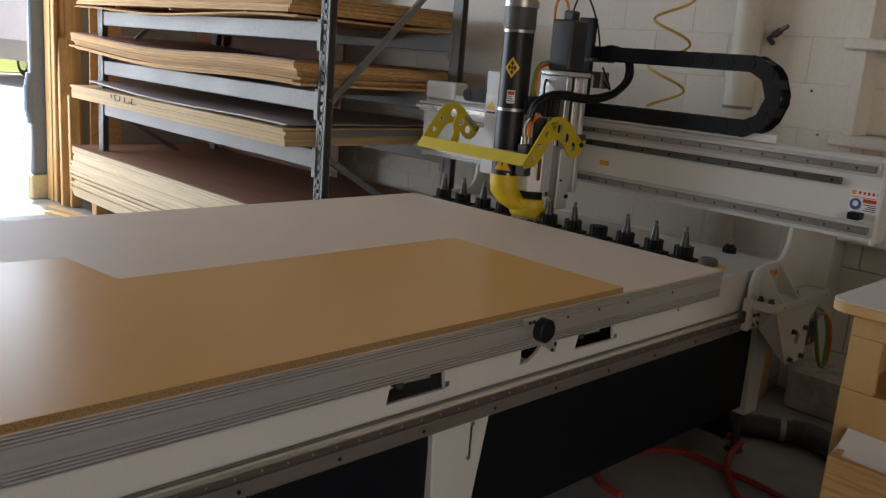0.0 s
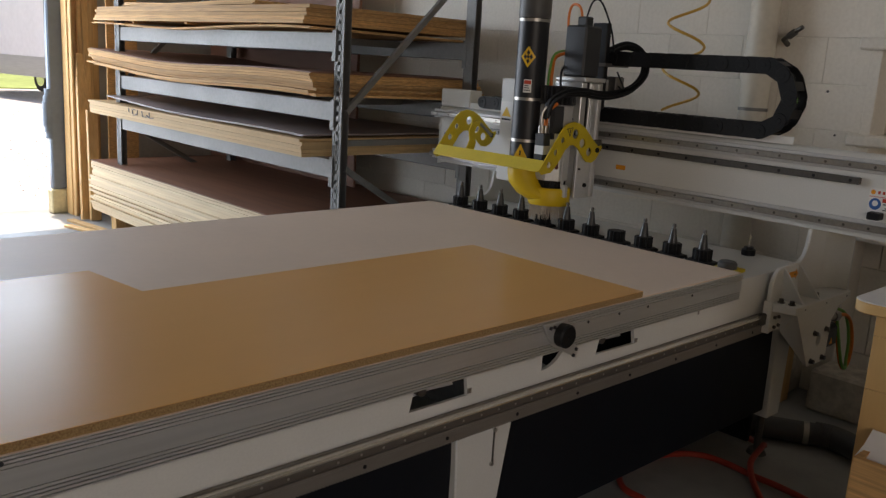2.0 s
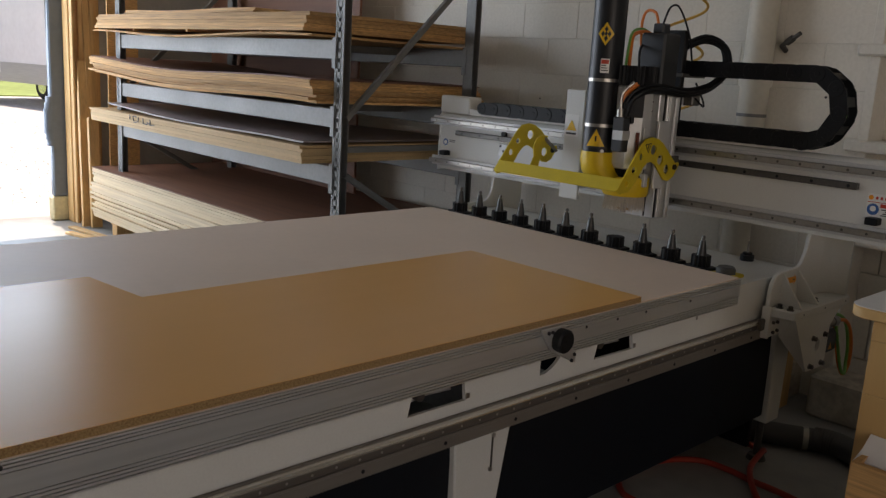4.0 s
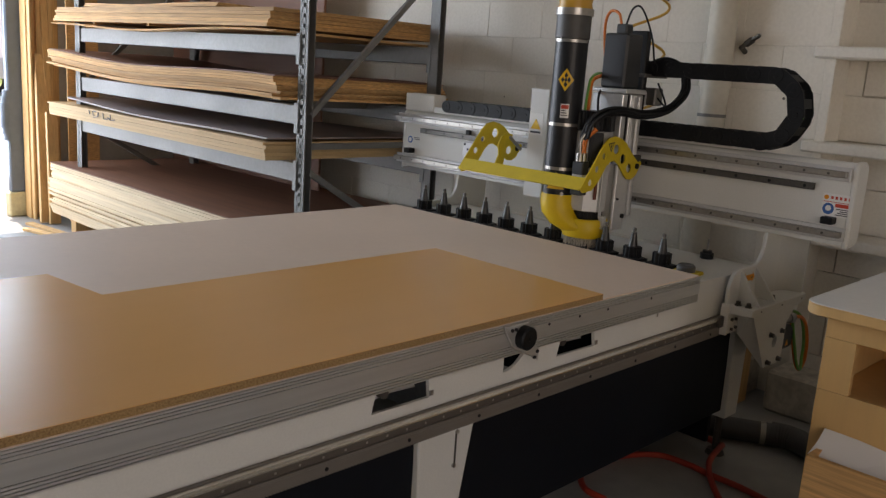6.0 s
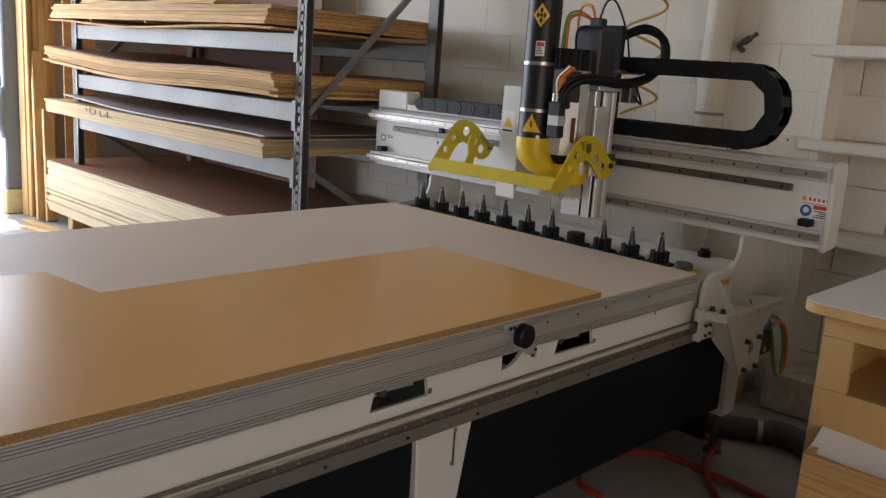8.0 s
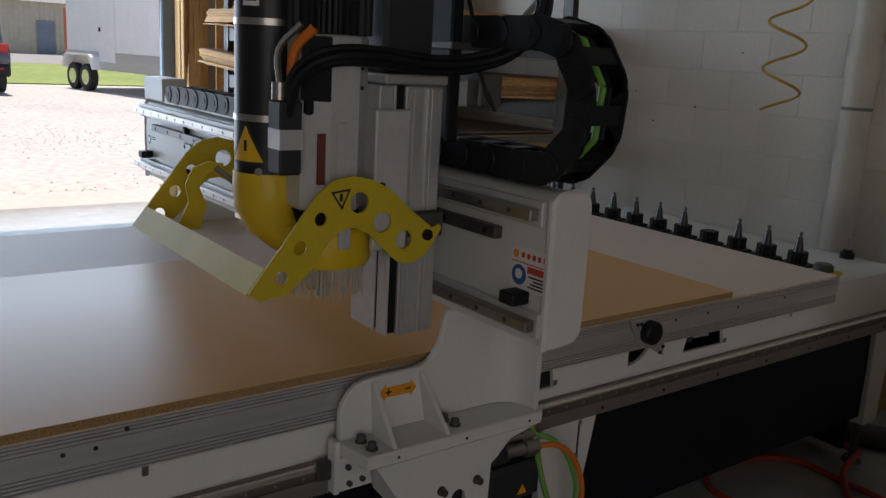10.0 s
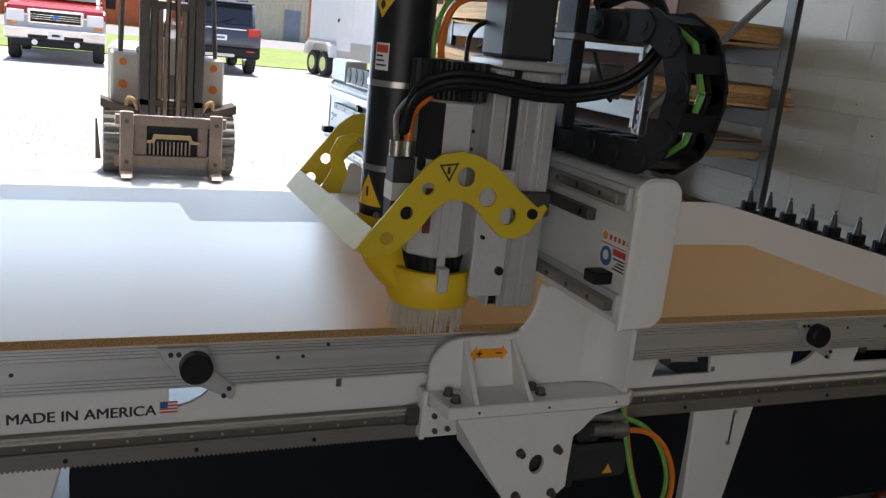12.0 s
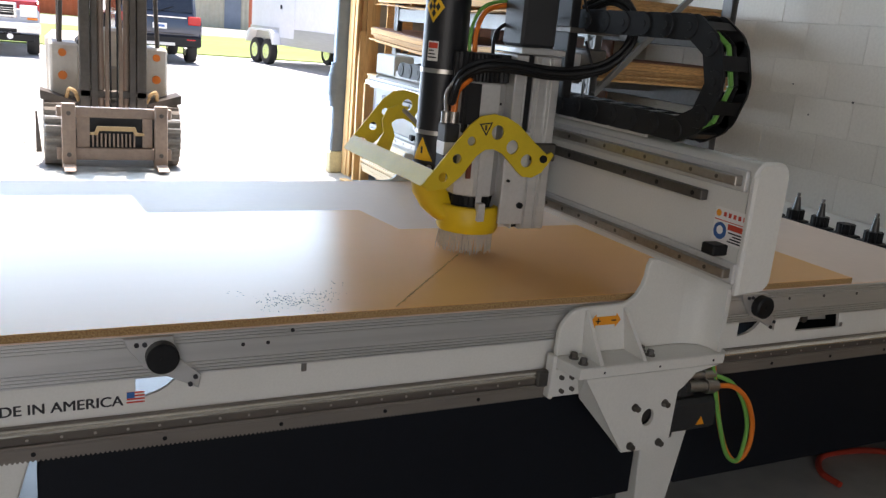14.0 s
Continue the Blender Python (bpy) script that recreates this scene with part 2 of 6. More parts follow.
def plate(bm, outline, axis, lo, hi, bevel=0.0):
    """An outline in the plane across the axis, given thickness from lo to hi. Axis x: (y, z); y: (x, z); z: (x, y)."""
    def at(p, q):
        return {"x": (q, p[0], p[1]), "y": (p[0], q, p[1]), "z": (p[0], p[1], q)}[axis]
    low, high = [bm.verts.new(at(p, lo)) for p in outline], [bm.verts.new(at(p, hi)) for p in outline]
    n = len(outline)
    faces = [bm.faces.new(low), bm.faces.new(list(reversed(high)))]
    for i in range(n):
        faces.append(bm.faces.new((low[(i + 1) % n], low[i], high[i], high[(i + 1) % n])))
    bmesh.ops.recalc_face_normals(bm, faces=faces)
    if bevel:
        rim = [e for f in faces[:2] for e in f.edges]
        bmesh.ops.bevel(bm, geom=list(set(rim)), offset=bevel, segments=1, affect="EDGES")
    return bm


def smooth_line(points, steps=8):
    """A curve through the points."""
    p = [Vector(q) for q in points]
    p = [2 * p[0] - p[1]] + p + [2 * p[-1] - p[-2]]
    out = []
    for i in range(1, len(p) - 2):
        for k in range(steps):
            t = k / steps
            out.append(0.5 * (2 * p[i] + (p[i + 1] - p[i - 1]) * t + (2 * p[i - 1] - 5 * p[i] + 4 * p[i + 1] - p[i + 2]) * t * t
                              + (3 * p[i] - p[i - 1] - 3 * p[i + 1] + p[i + 2]) * t ** 3))
    return out + [p[-2]]


def tube(bm, points, r, seg=10, steps=8, ripple=0.0):
    """A bent round line of radius r through the points."""
    line = smooth_line(points, steps)
    rings, up = [], Vector((0.31, 0.17, 0.93)).normalized()
    for i, p in enumerate(line):
        d = (line[min(i + 1, len(line) - 1)] - line[max(i - 1, 0)]).normalized()
        side = d.cross(up).normalized()
        up = side.cross(d).normalized()
        rr = r * (1 + ripple * (i % 2))
        rings.append([bm.verts.new(p + rr * (math.cos(2 * math.pi * k / seg) * side + math.sin(2 * math.pi * k / seg) * up)) for k in range(seg)])
    for a, b in zip(rings, rings[1:]):
        for k in range(seg):
            bm.faces.new((a[k], a[(k + 1) % seg], b[(k + 1) % seg], b[k]))
    bm.faces.new(list(reversed(rings[0])))
    bm.faces.new(rings[-1])
    return bm


def arc(cx, cy, r, a0, a1, n=8):
    return [(cx + r * math.cos(radians(a0 + (a1 - a0) * i / n)), cy + r * math.sin(radians(a0 + (a1 - a0) * i / n))) for i in range(n + 1)]


def finish(name, bm, material, shade=False):
    bmesh.ops.recalc_face_normals(bm, faces=bm.faces[:])
    me = bpy.data.meshes.new(name)
    bm.to_mesh(me)
    bm.free()
    me.materials.append(material)
    if shade:
        for p in me.polygons:
            p.use_smooth = True
        me.set_sharp_from_angle(angle=radians(35))
    return me


def part(name, bm, material, parent, label="", shade=True):
    """One mesh under its thing, built in the thing's own space."""
    ob = new(name, finish(name, bm, material, shade))
    ob.parent = parent
    if label:
        ob["label"] = label
    return ob


def thing(name, place, label, category, group="", kind=""):
    ob = new(name)
    ob.location = place
    return tagged(ob, label, category, group, kind)


def solid(name, bm, material, label, category="", group="", kind="", shade=True):
    return tagged(new(name, finish(name, bm, material, shade)), label, category, group, kind)


def nb():
    return bmesh.new()


def letters(name, text, size, m, material, parent, label="", width=0.0):
    """Raised lettering in the built-in type, as a mesh."""
    cu = bpy.data.curves.new(name, "FONT")
    cu.body, cu.size, cu.extrude, cu.offset = text, size, 0.0006, 0.0
    tmp = new(name + "_line", cu)
    me = bpy.data.meshes.new_from_object(tmp.evaluated_get(bpy.context.evaluated_depsgraph_get()))
    bpy.data.objects.remove(tmp)
    me.materials.clear()
    me.materials.append(material)
    if width:
        me.transform(Matrix.Diagonal((width / max(v.co.x for v in me.vertices), 1, 1, 1)))
    bm = bmesh.new()
    bm.from_mesh(me)
    more = bmesh.ops.duplicate(bm, geom=bm.verts[:] + bm.edges[:] + bm.faces[:])["geom"]
    for v in more:
        if isinstance(v, bmesh.types.BMVert):
            v.co += Vector((size * 0.05, size * 0.012, 0.0002))
    bm.to_mesh(me)
    me.transform(m)
    ob = new(name, me)
    ob.parent = parent
    if label:
        ob["label"] = label
    return ob

# ---- the place ----
X_WALL, Y_DOOR, H_ROOM = 1.86, 5.9, 4.2
X_FAR, Y_BACK = -7.5, -6.5
DOOR_X0, DOOR_X1, DOOR_H = -4.2, 0.53, 3.3


def build_shell():
    solid("floor", box(nb(), X_FAR - 0.3, X_WALL + 0.3, Y_BACK - 0.3, Y_DOOR + 0.3, -0.2, 0.0), M_FLOOR,
          "grey sealed concrete workshop floor with stains", "floor", kind="structure")
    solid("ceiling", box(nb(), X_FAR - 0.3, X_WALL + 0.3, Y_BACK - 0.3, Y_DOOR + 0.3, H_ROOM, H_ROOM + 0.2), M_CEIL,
          "unseen flat workshop ceiling deck, darkened to cut bounce light", "ceiling", kind="structure")
    bm = nb()
    box(bm, X_FAR, DOOR_X0, Y_DOOR, Y_DOOR + 0.25, 0, H_ROOM)
    box(bm, DOOR_X1 + 0.2, X_WALL + 0.2, Y_DOOR, Y_DOOR + 0.25, 0, H_ROOM)
    box(bm, DOOR_X0, DOOR_X1 + 0.2, Y_DOOR, Y_DOOR + 0.25, DOOR_H, H_ROOM)
    solid("wall_north", bm, M_WALL, "painted workshop wall with a wide loading door opening", "wall", kind="structure")
    # unseen closing wall; its opening is added to hold the rear fill lamp
    bm = nb()
    box(bm, X_FAR, -6.7, Y_BACK - 0.25, Y_BACK, 0, H_ROOM)
    box(bm, -2.1, X_WALL + 0.2, Y_BACK - 0.25, Y_BACK, 0, H_ROOM)
    box(bm, -6.7, -2.1, Y_BACK - 0.25, Y_BACK, 3.6, H_ROOM)
    solid("wall_south", bm, M_WALL, "unseen painted workshop wall with an added opening for the fill lamp", "wall", kind="structure")
    solid("wall_west", box(nb(), X_FAR - 0.25, X_FAR, Y_BACK, Y_DOOR, 0, H_ROOM), M_WALL, "plain painted workshop wall", "wall", kind="structure")


def build_block_wall():
    """Painted concrete blocks, 16 by 8 inches, on a mortar core, with a pilaster and a shallow recess."""
    bm = nb()
    box(bm, X_WALL + 0.005, X_WALL + 0.2, Y_BACK, -0.95, 0, H_ROOM)
    box(bm, X_WALL + 0.003, X_WALL + 0.2, 0.19, Y_DOOR, 0, H_ROOM)
    box(bm, X_WALL + 0.16, X_WALL + 0.25, -0.95, 0.19, 0, H_ROOM)
    wall = solid("wall_east", bm, M_MORTAR, "cream painted concrete block wall, scuffed and stained", "wall", kind="structure")
    return wall


def wall_blocks(wall):
    data = {}
    for row in range(0, 15):
        z0 = row * 0.2032
        off = 0.2032 if row % 2 else 0.0
        for col in range(0, 12):
            y0 = 0.19 + off + col * 0.4064
            if y0 > 4.3:
                continue
            first = row % 2 and col == 0
            for (a, b) in ([(0.19, 0.19 + off)] if first else []) + [(y0, y0 + 0.4064)]:
                w = round(b - a, 3)
                if w not in data:
                    data[w] = finish("block", box(nb(), 0, 0.05, 0.001, w - 0.001, 0.001, 0.2022, 0.002), M_BLOCK)
                ob = new("block", data[w])
                ob.parent = wall
                ob.location = (X_WALL + random.uniform(-0.0006, 0.0006), a, z0)
    bm = nb()
    for row in range(0, 15):
        for col in range(0, 4):
            y0 = -0.95 - (col + 1) * 0.4064 - (0.2032 if row % 2 else 0)
            box(bm, X_WALL, X_WALL + 0.05, y0 + 0.003, y0 + 0.4034, row * 0.2032 + 0.003, row * 0.2032 + 0.2002)
    for row in range(0, 15):
        for col in range(0, 4):
            y0 = -0.95 + col * 0.4064 - (0.2032 if row % 2 else 0)
            a, b = max(y0 + 0.003, -0.94), min(y0 + 0.4034, 0.18)
            if b - a > 0.02:
                box(bm, X_WALL + 0.14, X_WALL + 0.18, a, b, row * 0.2032 + 0.003, row * 0.2032 + 0.2002)
    ob = part("block_courses", bm, M_BLOCK, wall, shade=False)
    ob["kind"] = "stuff"


def build_wall_fittings():
    niche = thing("wall_niche", (X_WALL, -0.4, 0), "cream painted recess in the block wall with two ledges", "recess", kind="structure")
    for z in (1.19, 1.602, 0.78):
        bm = box(nb(), -0.05, 0.155, -0.54, 0.635, z - 0.026, z + 0.026, 0.008)
        part("ledge", bm, M_BLOCK, niche)
    part("jamb", box(nb(), -0.012, 0.15, 0.545, 0.592, 0.0, 3.6, 0.004), M_BLOCK, niche)
    pipe = thing("wall_pipe", (X_WALL - 0.08, 0.665, 0), "cream painted downpipe on the block wall", "pipe")
    bm = nb()
    rod(bm, (0, 0, 0.0), (0, 0, H_ROOM), 0.066, 24)
    part("shaft", bm, M_PIPE, pipe)
    for z in (0.45, 1.42, 2.2):
        bm = nb()
        rod(bm, (0, 0, z), (0, 0, z + 0.10), 0.074, 24)
        part("collar", bm, M_PIPE, pipe)
    bm = nb()
    rod(bm, (0, 0, 1.28), (0, 0, 1.295), 0.0675, 24)
    part("strap", bm, M_GALV, pipe)
    valve = thing("air_fitting", (X_WALL - 0.02, 0.575, 1.63), "small grey brass air coupling on the wall", "fitting")
    bm = nb()
    rod(bm, (0.015, 0, -0.04), (-0.03, 0, -0.02), 0.012)
    part("stub", bm, M_DARKSTEEL, valve)
    bm = nb()
    rod(bm, (-0.03, 0, -0.02), (-0.05, -0.09, 0.035), 0.010)
    rod(bm, (-0.036, -0.025, -0.006), (-0.042, -0.055, 0.014), 0.017, 8)
    part("coupler", bm, M_DARKSTEEL, valve)
    coil = thing("coiled_air_line", (1.45, 0.86, 0.0), "yellow coiled air hose hanging from the ceiling", "air hose")
    pts = []
    for i in range(0, 172):
        a = i / 12 * 2 * math.pi
        pts.append((0.085 * math.cos(a), 0.085 * math.sin(a), H_ROOM - i * 0.0172))
    part("coil", tube(nb(), pts, 0.0065, 6, 2), M_COIL, coil)
    for y, z, r in ((1.02, 1.83, 0.006), (0.36, 1.39, 0.006), (1.36, 1.52, 0.004), (0.30, 1.20, 0.005), (1.62, 1.22, 0.006), (1.9, 1.12, 0.005), (2.05, 1.28, 0.004)):
        bm = nb()
        rod(bm, (X_WALL + 0.002, y, z), (X_WALL - 0.004, y, z), r, 8)
        solid("wall_plug", bm, M_DARKSTEEL, "small dark screw plug in the block wall", "screw plug", "plugs in the wall")
    rose = thing("pipe_clip", (X_WALL - 0.02, 0.745, 1.475), "small pale metal clip beside the downpipe", "pipe clip")
    bm = nb()
    rod(bm, (0.015, 0, 0), (-0.012, 0, 0), 0.020, 8)
    part("base", bm, M_ALU, rose)
    bm = nb()
    rod(bm, (-0.010, 0, 0), (-0.022, 0, 0), 0.009, 10)
    part("screw", bm, M_DARKSTEEL, rose)
    # framing at the side of the loading door
    jamb = thing("door_jamb", (DOOR_X1, Y_DOOR, 0), "stained pine boards framing the loading door", "door frame", kind="structure")
    for x0, x1, y0, y1, top in ((-0.055, -0.020, -0.07, 0.05, 3.26), (-0.019, 0.075, -0.045, -0.005, 3.26), (0.076, 0.20, -0.055, 0.0, 3.26), (-0.045, -0.026, -0.13, -0.071, 3.26), (0.020, 0.060, -0.09, -0.046, 3.26), (0.10, 0.135, -0.12, -0.056, 3.26)):
        part("board", box(nb(), x0, x1, y0, y1, 0.0, top, 0.003), M_PINE, jamb)
    head = part("head_board", box(nb(), DOOR_X0 - DOOR_X1, 0.16, -0.03, 0.27, 3.265, 3.3), M_PINE, jamb)
    guide = thing("door_guide", (DOOR_X1 - 0.075, Y_DOOR + 0.10, 0), "blue-grey painted steel door guide with a yellow foot", "door track")
    part("channel", box(nb(), -0.085, 0.06, -0.035, 0.035, 0.202, 3.26, 0.012), M_BLUEGREY, guide)
    bm = nb()
    for k in range(3):
        rod(bm, (-0.078 - 0.010 * k, 0, 0.62 + 0.05 * k), (-0.078 - 0.010 * k, 0, 1.02 - 0.05 * k), 0.034, 16)
    part("roller", bm, M_BLUEGREY, guide)
    part("foot", box(nb(), -0.10, 0.06, -0.045, 0.05, 0.0, 0.20, 0.01), M_PALEYELLOW, guide, "yellow painted guard foot")
    for x, y, high, wide, thick, back, side, label in ((0.50, 5.58, 1.33, 0.092, 0.036, -9.0, 3.6, "pine plank leaning against the door frame"),
                                                       (0.545, 5.52, 0.88, 0.085, 0.034, -6.0, 2.2, "short orange pine plank leaning on a longer one"),
                                                       (0.60, 5.66, 1.95, 0.05, 0.03, -5.0, 0.5, "tall narrow pine batten standing by the door")):
        lean = thing("leaning_board", (x, y, 0), label, "plank", "planks by the door")
        bm = box(nb(), -wide / 2, wide / 2, -thick / 2, thick / 2, 0, high, 0.003)
        bm.transform(pose(0, 0, 0.006, back, side, 4))
        part("plank", bm, M_PINE, lean)
    solid("tall_plywood_sheet", box(nb(), 0.70, 0.95, 5.60, 5.62, 0.0, 2.4, 0.002), M_PLY, "tall plywood panel standing behind the rack", "plywood sheet")


# ---- rack and its sheets ----
RX0, RX1, RY0, RY1 = 0.60, 1.52, 2.31, 5.10
BEAMS = (1.535, 1.185, 0.885)


def build_rack():
    rack = thing("pallet_rack", (RX0, RY0, 0), "galvanised pallet rack with slotted posts and diagonal braces", "storage rack")
    w, l = RX1 - RX0, RY1 - RY0
    for x in (0, w):
        for y in (0, l):
            bm = nb()
            # slotted channel post: web with rows of holes, and two flanges
            hw = 0.023
            box(bm, x - hw, x + hw, y + 0.03, y + 0.034, 0, 2.6)
            s = -1 if x == 0 else 1
            fx = x + s * hw
            for a, b in ((-0.04, -0.028), (-0.016, 0.008), (0.02, 0.034)):
                box(bm, fx - 0.0015, fx + 0.0015, y + a, y + b, 0, 2.6)
            for k in range(51):
                box(bm, fx - 0.0015, fx + 0.0015, y - 0.029, y + 0.021, k * 0.0508, k * 0.0508 + 0.020)
            for a in (-hw + 0.001, hw - 0.004):
                box(bm, x + a, x + a + 0.003, y - 0.04, y + 0.033, 0, 2.6)
            post = part("post", bm, M_GALV, rack, shade=False)
            part("base_plate", box(nb(), x - 0.06, x + 0.06, y - 0.06, y + 0.05, 0, 0.006), M_GALV, post)
    for x in (0, w):
        for z in BEAMS:
            s = -0.004 if x == 0 else 0.004
            bm = box(nb(), x - 0.022 + s, x + 0.022 + s, 0.04, l - 0.045, z - 0.10, z, 0.004)
            beam = part("beam", bm, M_GALV, rack)
            for y0 in (0.036, l - 0.049):
                part("connector", box(nb(), x - 0.030 + s, x - 0.027 + s, y0 - 0.02, y0 + 0.012, z - 0.145, z + 0.012, 0.001), M_GALV, beam)
    for y in (0, l):
        for a, b in (((0.02, 1.135), (w - 0.02, 1.99)), ((0.02, 0.84), (w - 0.02, 0.32)), ((0.03, 0.20), (w - 0.03, 0.20)), ((0.03, 2.1), (w - 0.03, 2.1)), ((0.03, 0.975), (w - 0.03, 0.975))):
            bm = nb()
            d = Vector((b[0] - a[0], 0, b[1] - a[1]))
            box(bm, 0, d.length, -0.014, 0.014, -0.016, 0.016, 0.003)
            bm.transform(Matrix.Translation((a[0], y - 0.02, a[1])) @ pose(0, 0, 0, 0, -math.degrees(math.atan2(d.z, d.x)), 0))
            part("brace", bm, M_GALV, rack)
    for z in BEAMS[:2]:
        for y in (0.6, 1.4, 2.2):
            part("crossbar", box(nb(), 0.02, w - 0.02, y - 0.02, y + 0.02, z - 0.05, z - 0.01), M_GALV, rack)
    return rack


def sheet_mesh(x0, x1, y0, y1, z0, th, sag, key, skew=0.0, lift=0.0):
    """One board, bent a little along its length."""
    bm = nb()
    n = 16
    rows = []
    for i in range(n + 1):
        t = i / n
        y = y0 + (y1 - y0) * t
        dz = sag * (math.sin(2 * math.pi * t * 1.15 + 0.6) * 0.5 - 0.2) + lift * t ** 3
        rows.append([bm.verts.new((x + skew * t, y, z0 + dz + h + (-0.012 * sag * 30 if x == x1 else 0))) for x, h in ((x0, 0), (x1, 0), (x1, th), (x0, th))])
    for a, b in zip(rows, rows[1:]):
        for k in range(4):
            bm.faces.new((a[k], a[(k + 1) % 4], b[(k + 1) % 4], b[k]))
    bm.faces.new(rows[0])
    bm.faces.new(list(reversed(rows[-1])))
    return bm


def board_pile(specs):
    """Boards laid one on another: label, category, material, number, thickness, x and y extents, base, sag, and spread of the edges."""
    for label, cat, name, material, count, th, x0, x1, y0, y1, z, sag, spread, lift in specs:
        for i in range(count):
            dx, dy = random.uniform(-spread, spread), random.uniform(-spread, spread) * 2
            bm = sheet_mesh(x0 + dx, x1 + dx, y0 + dy, y1 + dy + random.uniform(-spread, spread), z + i * (th + 0.0012), th, sag, i, random.uniform(-0.004, 0.004), lift)
            solid(name, bm, material, label, cat, group=cat + " in the rack", shade=False)


def build_sheets():
    board_pile([
        ("tan plywood board in the floor pile under the rack", "plywood sheet", "plywood_sheet", M_PILEPLY, 21, 0.0175, 0.50, 1.72, 2.42, 5.46, 0.11, 0.0, 0.018, 0.0),
        ("thick tan fibreboard with pencilled marks on its edge", "fibreboard sheet", "fibreboard_sheet", M_MDF, 4, 0.0185, 0.46, 1.70, 2.46, 5.36, 0.887, 0.0, 0.004, 0.0),
        ("thin grey laminate sheet lying on fibreboard", "laminate sheet", "laminate_sheet", M_GREYSHEET, 2, 0.006, 0.50, 1.66, 2.50, 5.10, 0.988, 0.012, 0.015, 0.03),
        ("bowed tan plywood board on the middle shelf", "plywood sheet", "plywood_sheet", M_PLY, 8, 0.0135, 0.49, 1.72, 2.42, 5.40, 1.205, 0.026, 0.018, 0.035),
        ("dark brown-grey hardboard on the bowed pile", "hardboard sheet", "hardboard_sheet", M_PLYFACE, 1, 0.005, 0.485, 1.72, 2.43, 5.41, 1.324, 0.026, 0.004, 0.035),
        ("thin wavy veneer sheet sagging over the beam", "veneer sheet", "veneer_sheet", M_PLY, 2, 0.005, 0.49, 1.70, 2.45, 5.34, 1.545, 0.03, 0.01, 0.0),
        ("stiff pale plywood board on the top shelf", "plywood sheet", "plywood_sheet", M_PLY, 5, 0.0185, 0.50, 1.72, 2.50, 5.28, 1.573, 0.0, 0.014, 0.0),
        ("loose offcut board on top of the pile", "plywood sheet", "plywood_sheet", M_PLY, 2, 0.012, 0.55, 1.30, 3.1, 4.9, 1.674, 0.01, 0.02, 0.0),
    ])
    solid("lauan_sheet", box(nb(), 0.49, 1.73, 2.42, 5.46, 0.505, 0.511, 0.001), M_PLYFACE, "dark red-brown lauan board on the floor pile", "plywood sheet")
    for y in (2.7, 3.9, 5.1):
        solid("pile_bearer", box(nb(), 0.52, 1.7, y - 0.045, y + 0.045, 0.0, 0.108, 0.004), M_PINE, "squared timber bearer under the board pile", "timber block", "bearers under the pile")
    for y in (3.0, 3.9, 4.7):
        solid("spacer_stick", box(nb(), 0.53, 1.68, y - 0.015, y + 0.015, 1.558, 1.574, 0.001), M_PLY, "thin wooden spacer stick between boards", "spacer", "spacers in the rack")
    for x, y, a in ((0.42, 5.25, 8), (0.36, 5.05, 14)):
        bm = box(nb(), -0.03, 0.03, -0.35, 0.35, 0.0, 0.02, 0.002)
        bm.transform(pose(x, y, 0, 0, 0, a))
        solid("scrap_strip", bm, M_PINE, "loose pine offcut strip lying on the floor", "offcut", "offcuts by the pile")
    marked = solid("marked_fibreboard", box(nb(), 0.455, 1.70, 2.47, 5.37, 0.966, 0.9805, 0.001), M_MDF, "tan fibreboard with illegible pencil marks on its edge", "fibreboard sheet")
    for y, z, long, lean in ((4.62, 0.962, 0.030, 80), (4.56, 0.955, 0.034, 70), (4.53, 0.972, 0.05, 5), (4.52, 0.935, 0.06, -8), (4.48, 0.955, 0.036, 105), (4.40, 0.952, 0.040, 82),
                            (4.36, 0.934, 0.05, 0), (4.31, 0.940, 0.05, 15), (4.29, 0.955, 0.030, 90), (4.25, 0.936, 0.045, -6)):
        bm = box(nb(), -0.0015, 0.004, -long / 2, long / 2, -0.0028, 0.0028)
        bm.transform(pose(0.4535, y, z, lean, 0, 0))
        part("pencil_mark", bm, M_INK, marked)
    # dark goods behind the rack
    solid("dark_board", box(nb(), 1.60, 1.62, 3.5, 5.6, 0.0, 2.3, 0.003), M_PLYFACE, "dark brown board standing behind the rack", "board")


# ---- the router table ----
TX0, TX1, TY1, TZ = -2.46, 0.58, 1.55, 0.792
ST = 0.81


def pierced(outline, cuts, y0, y1):
    """An upright plate with openings of any outline right through it."""
    bm = nb()
    loops = [[bm.verts.new((x, y0, z)) for x, z in lp] for lp in [outline] + cuts]
    edges = [bm.edges.new((lp[i], lp[(i + 1) % len(lp)])) for lp in loops for i in range(len(lp))]
    bmesh.ops.triangle_fill(bm, use_beauty=True, use_dissolve=False, edges=edges, normal=(0, -1, 0))
    got = bmesh.ops.extrude_face_region(bm, geom=bm.faces[:])
    for v in got["geom"]:
        if isinstance(v, bmesh.types.BMVert):
            v.co.y = y1
    return bm


def screws(parent, places, axis, r, depth, material):
    """A row of alike screw heads, each a part of its own on one mesh."""
    bm = nb()
    rod(bm, (0, 0, 0), Vector(axis) * depth, r, 8)
    me = finish("screw", bm, material, True)
    for p in places:
        ob = new("screw", me)
        ob.parent, ob.location = parent, p


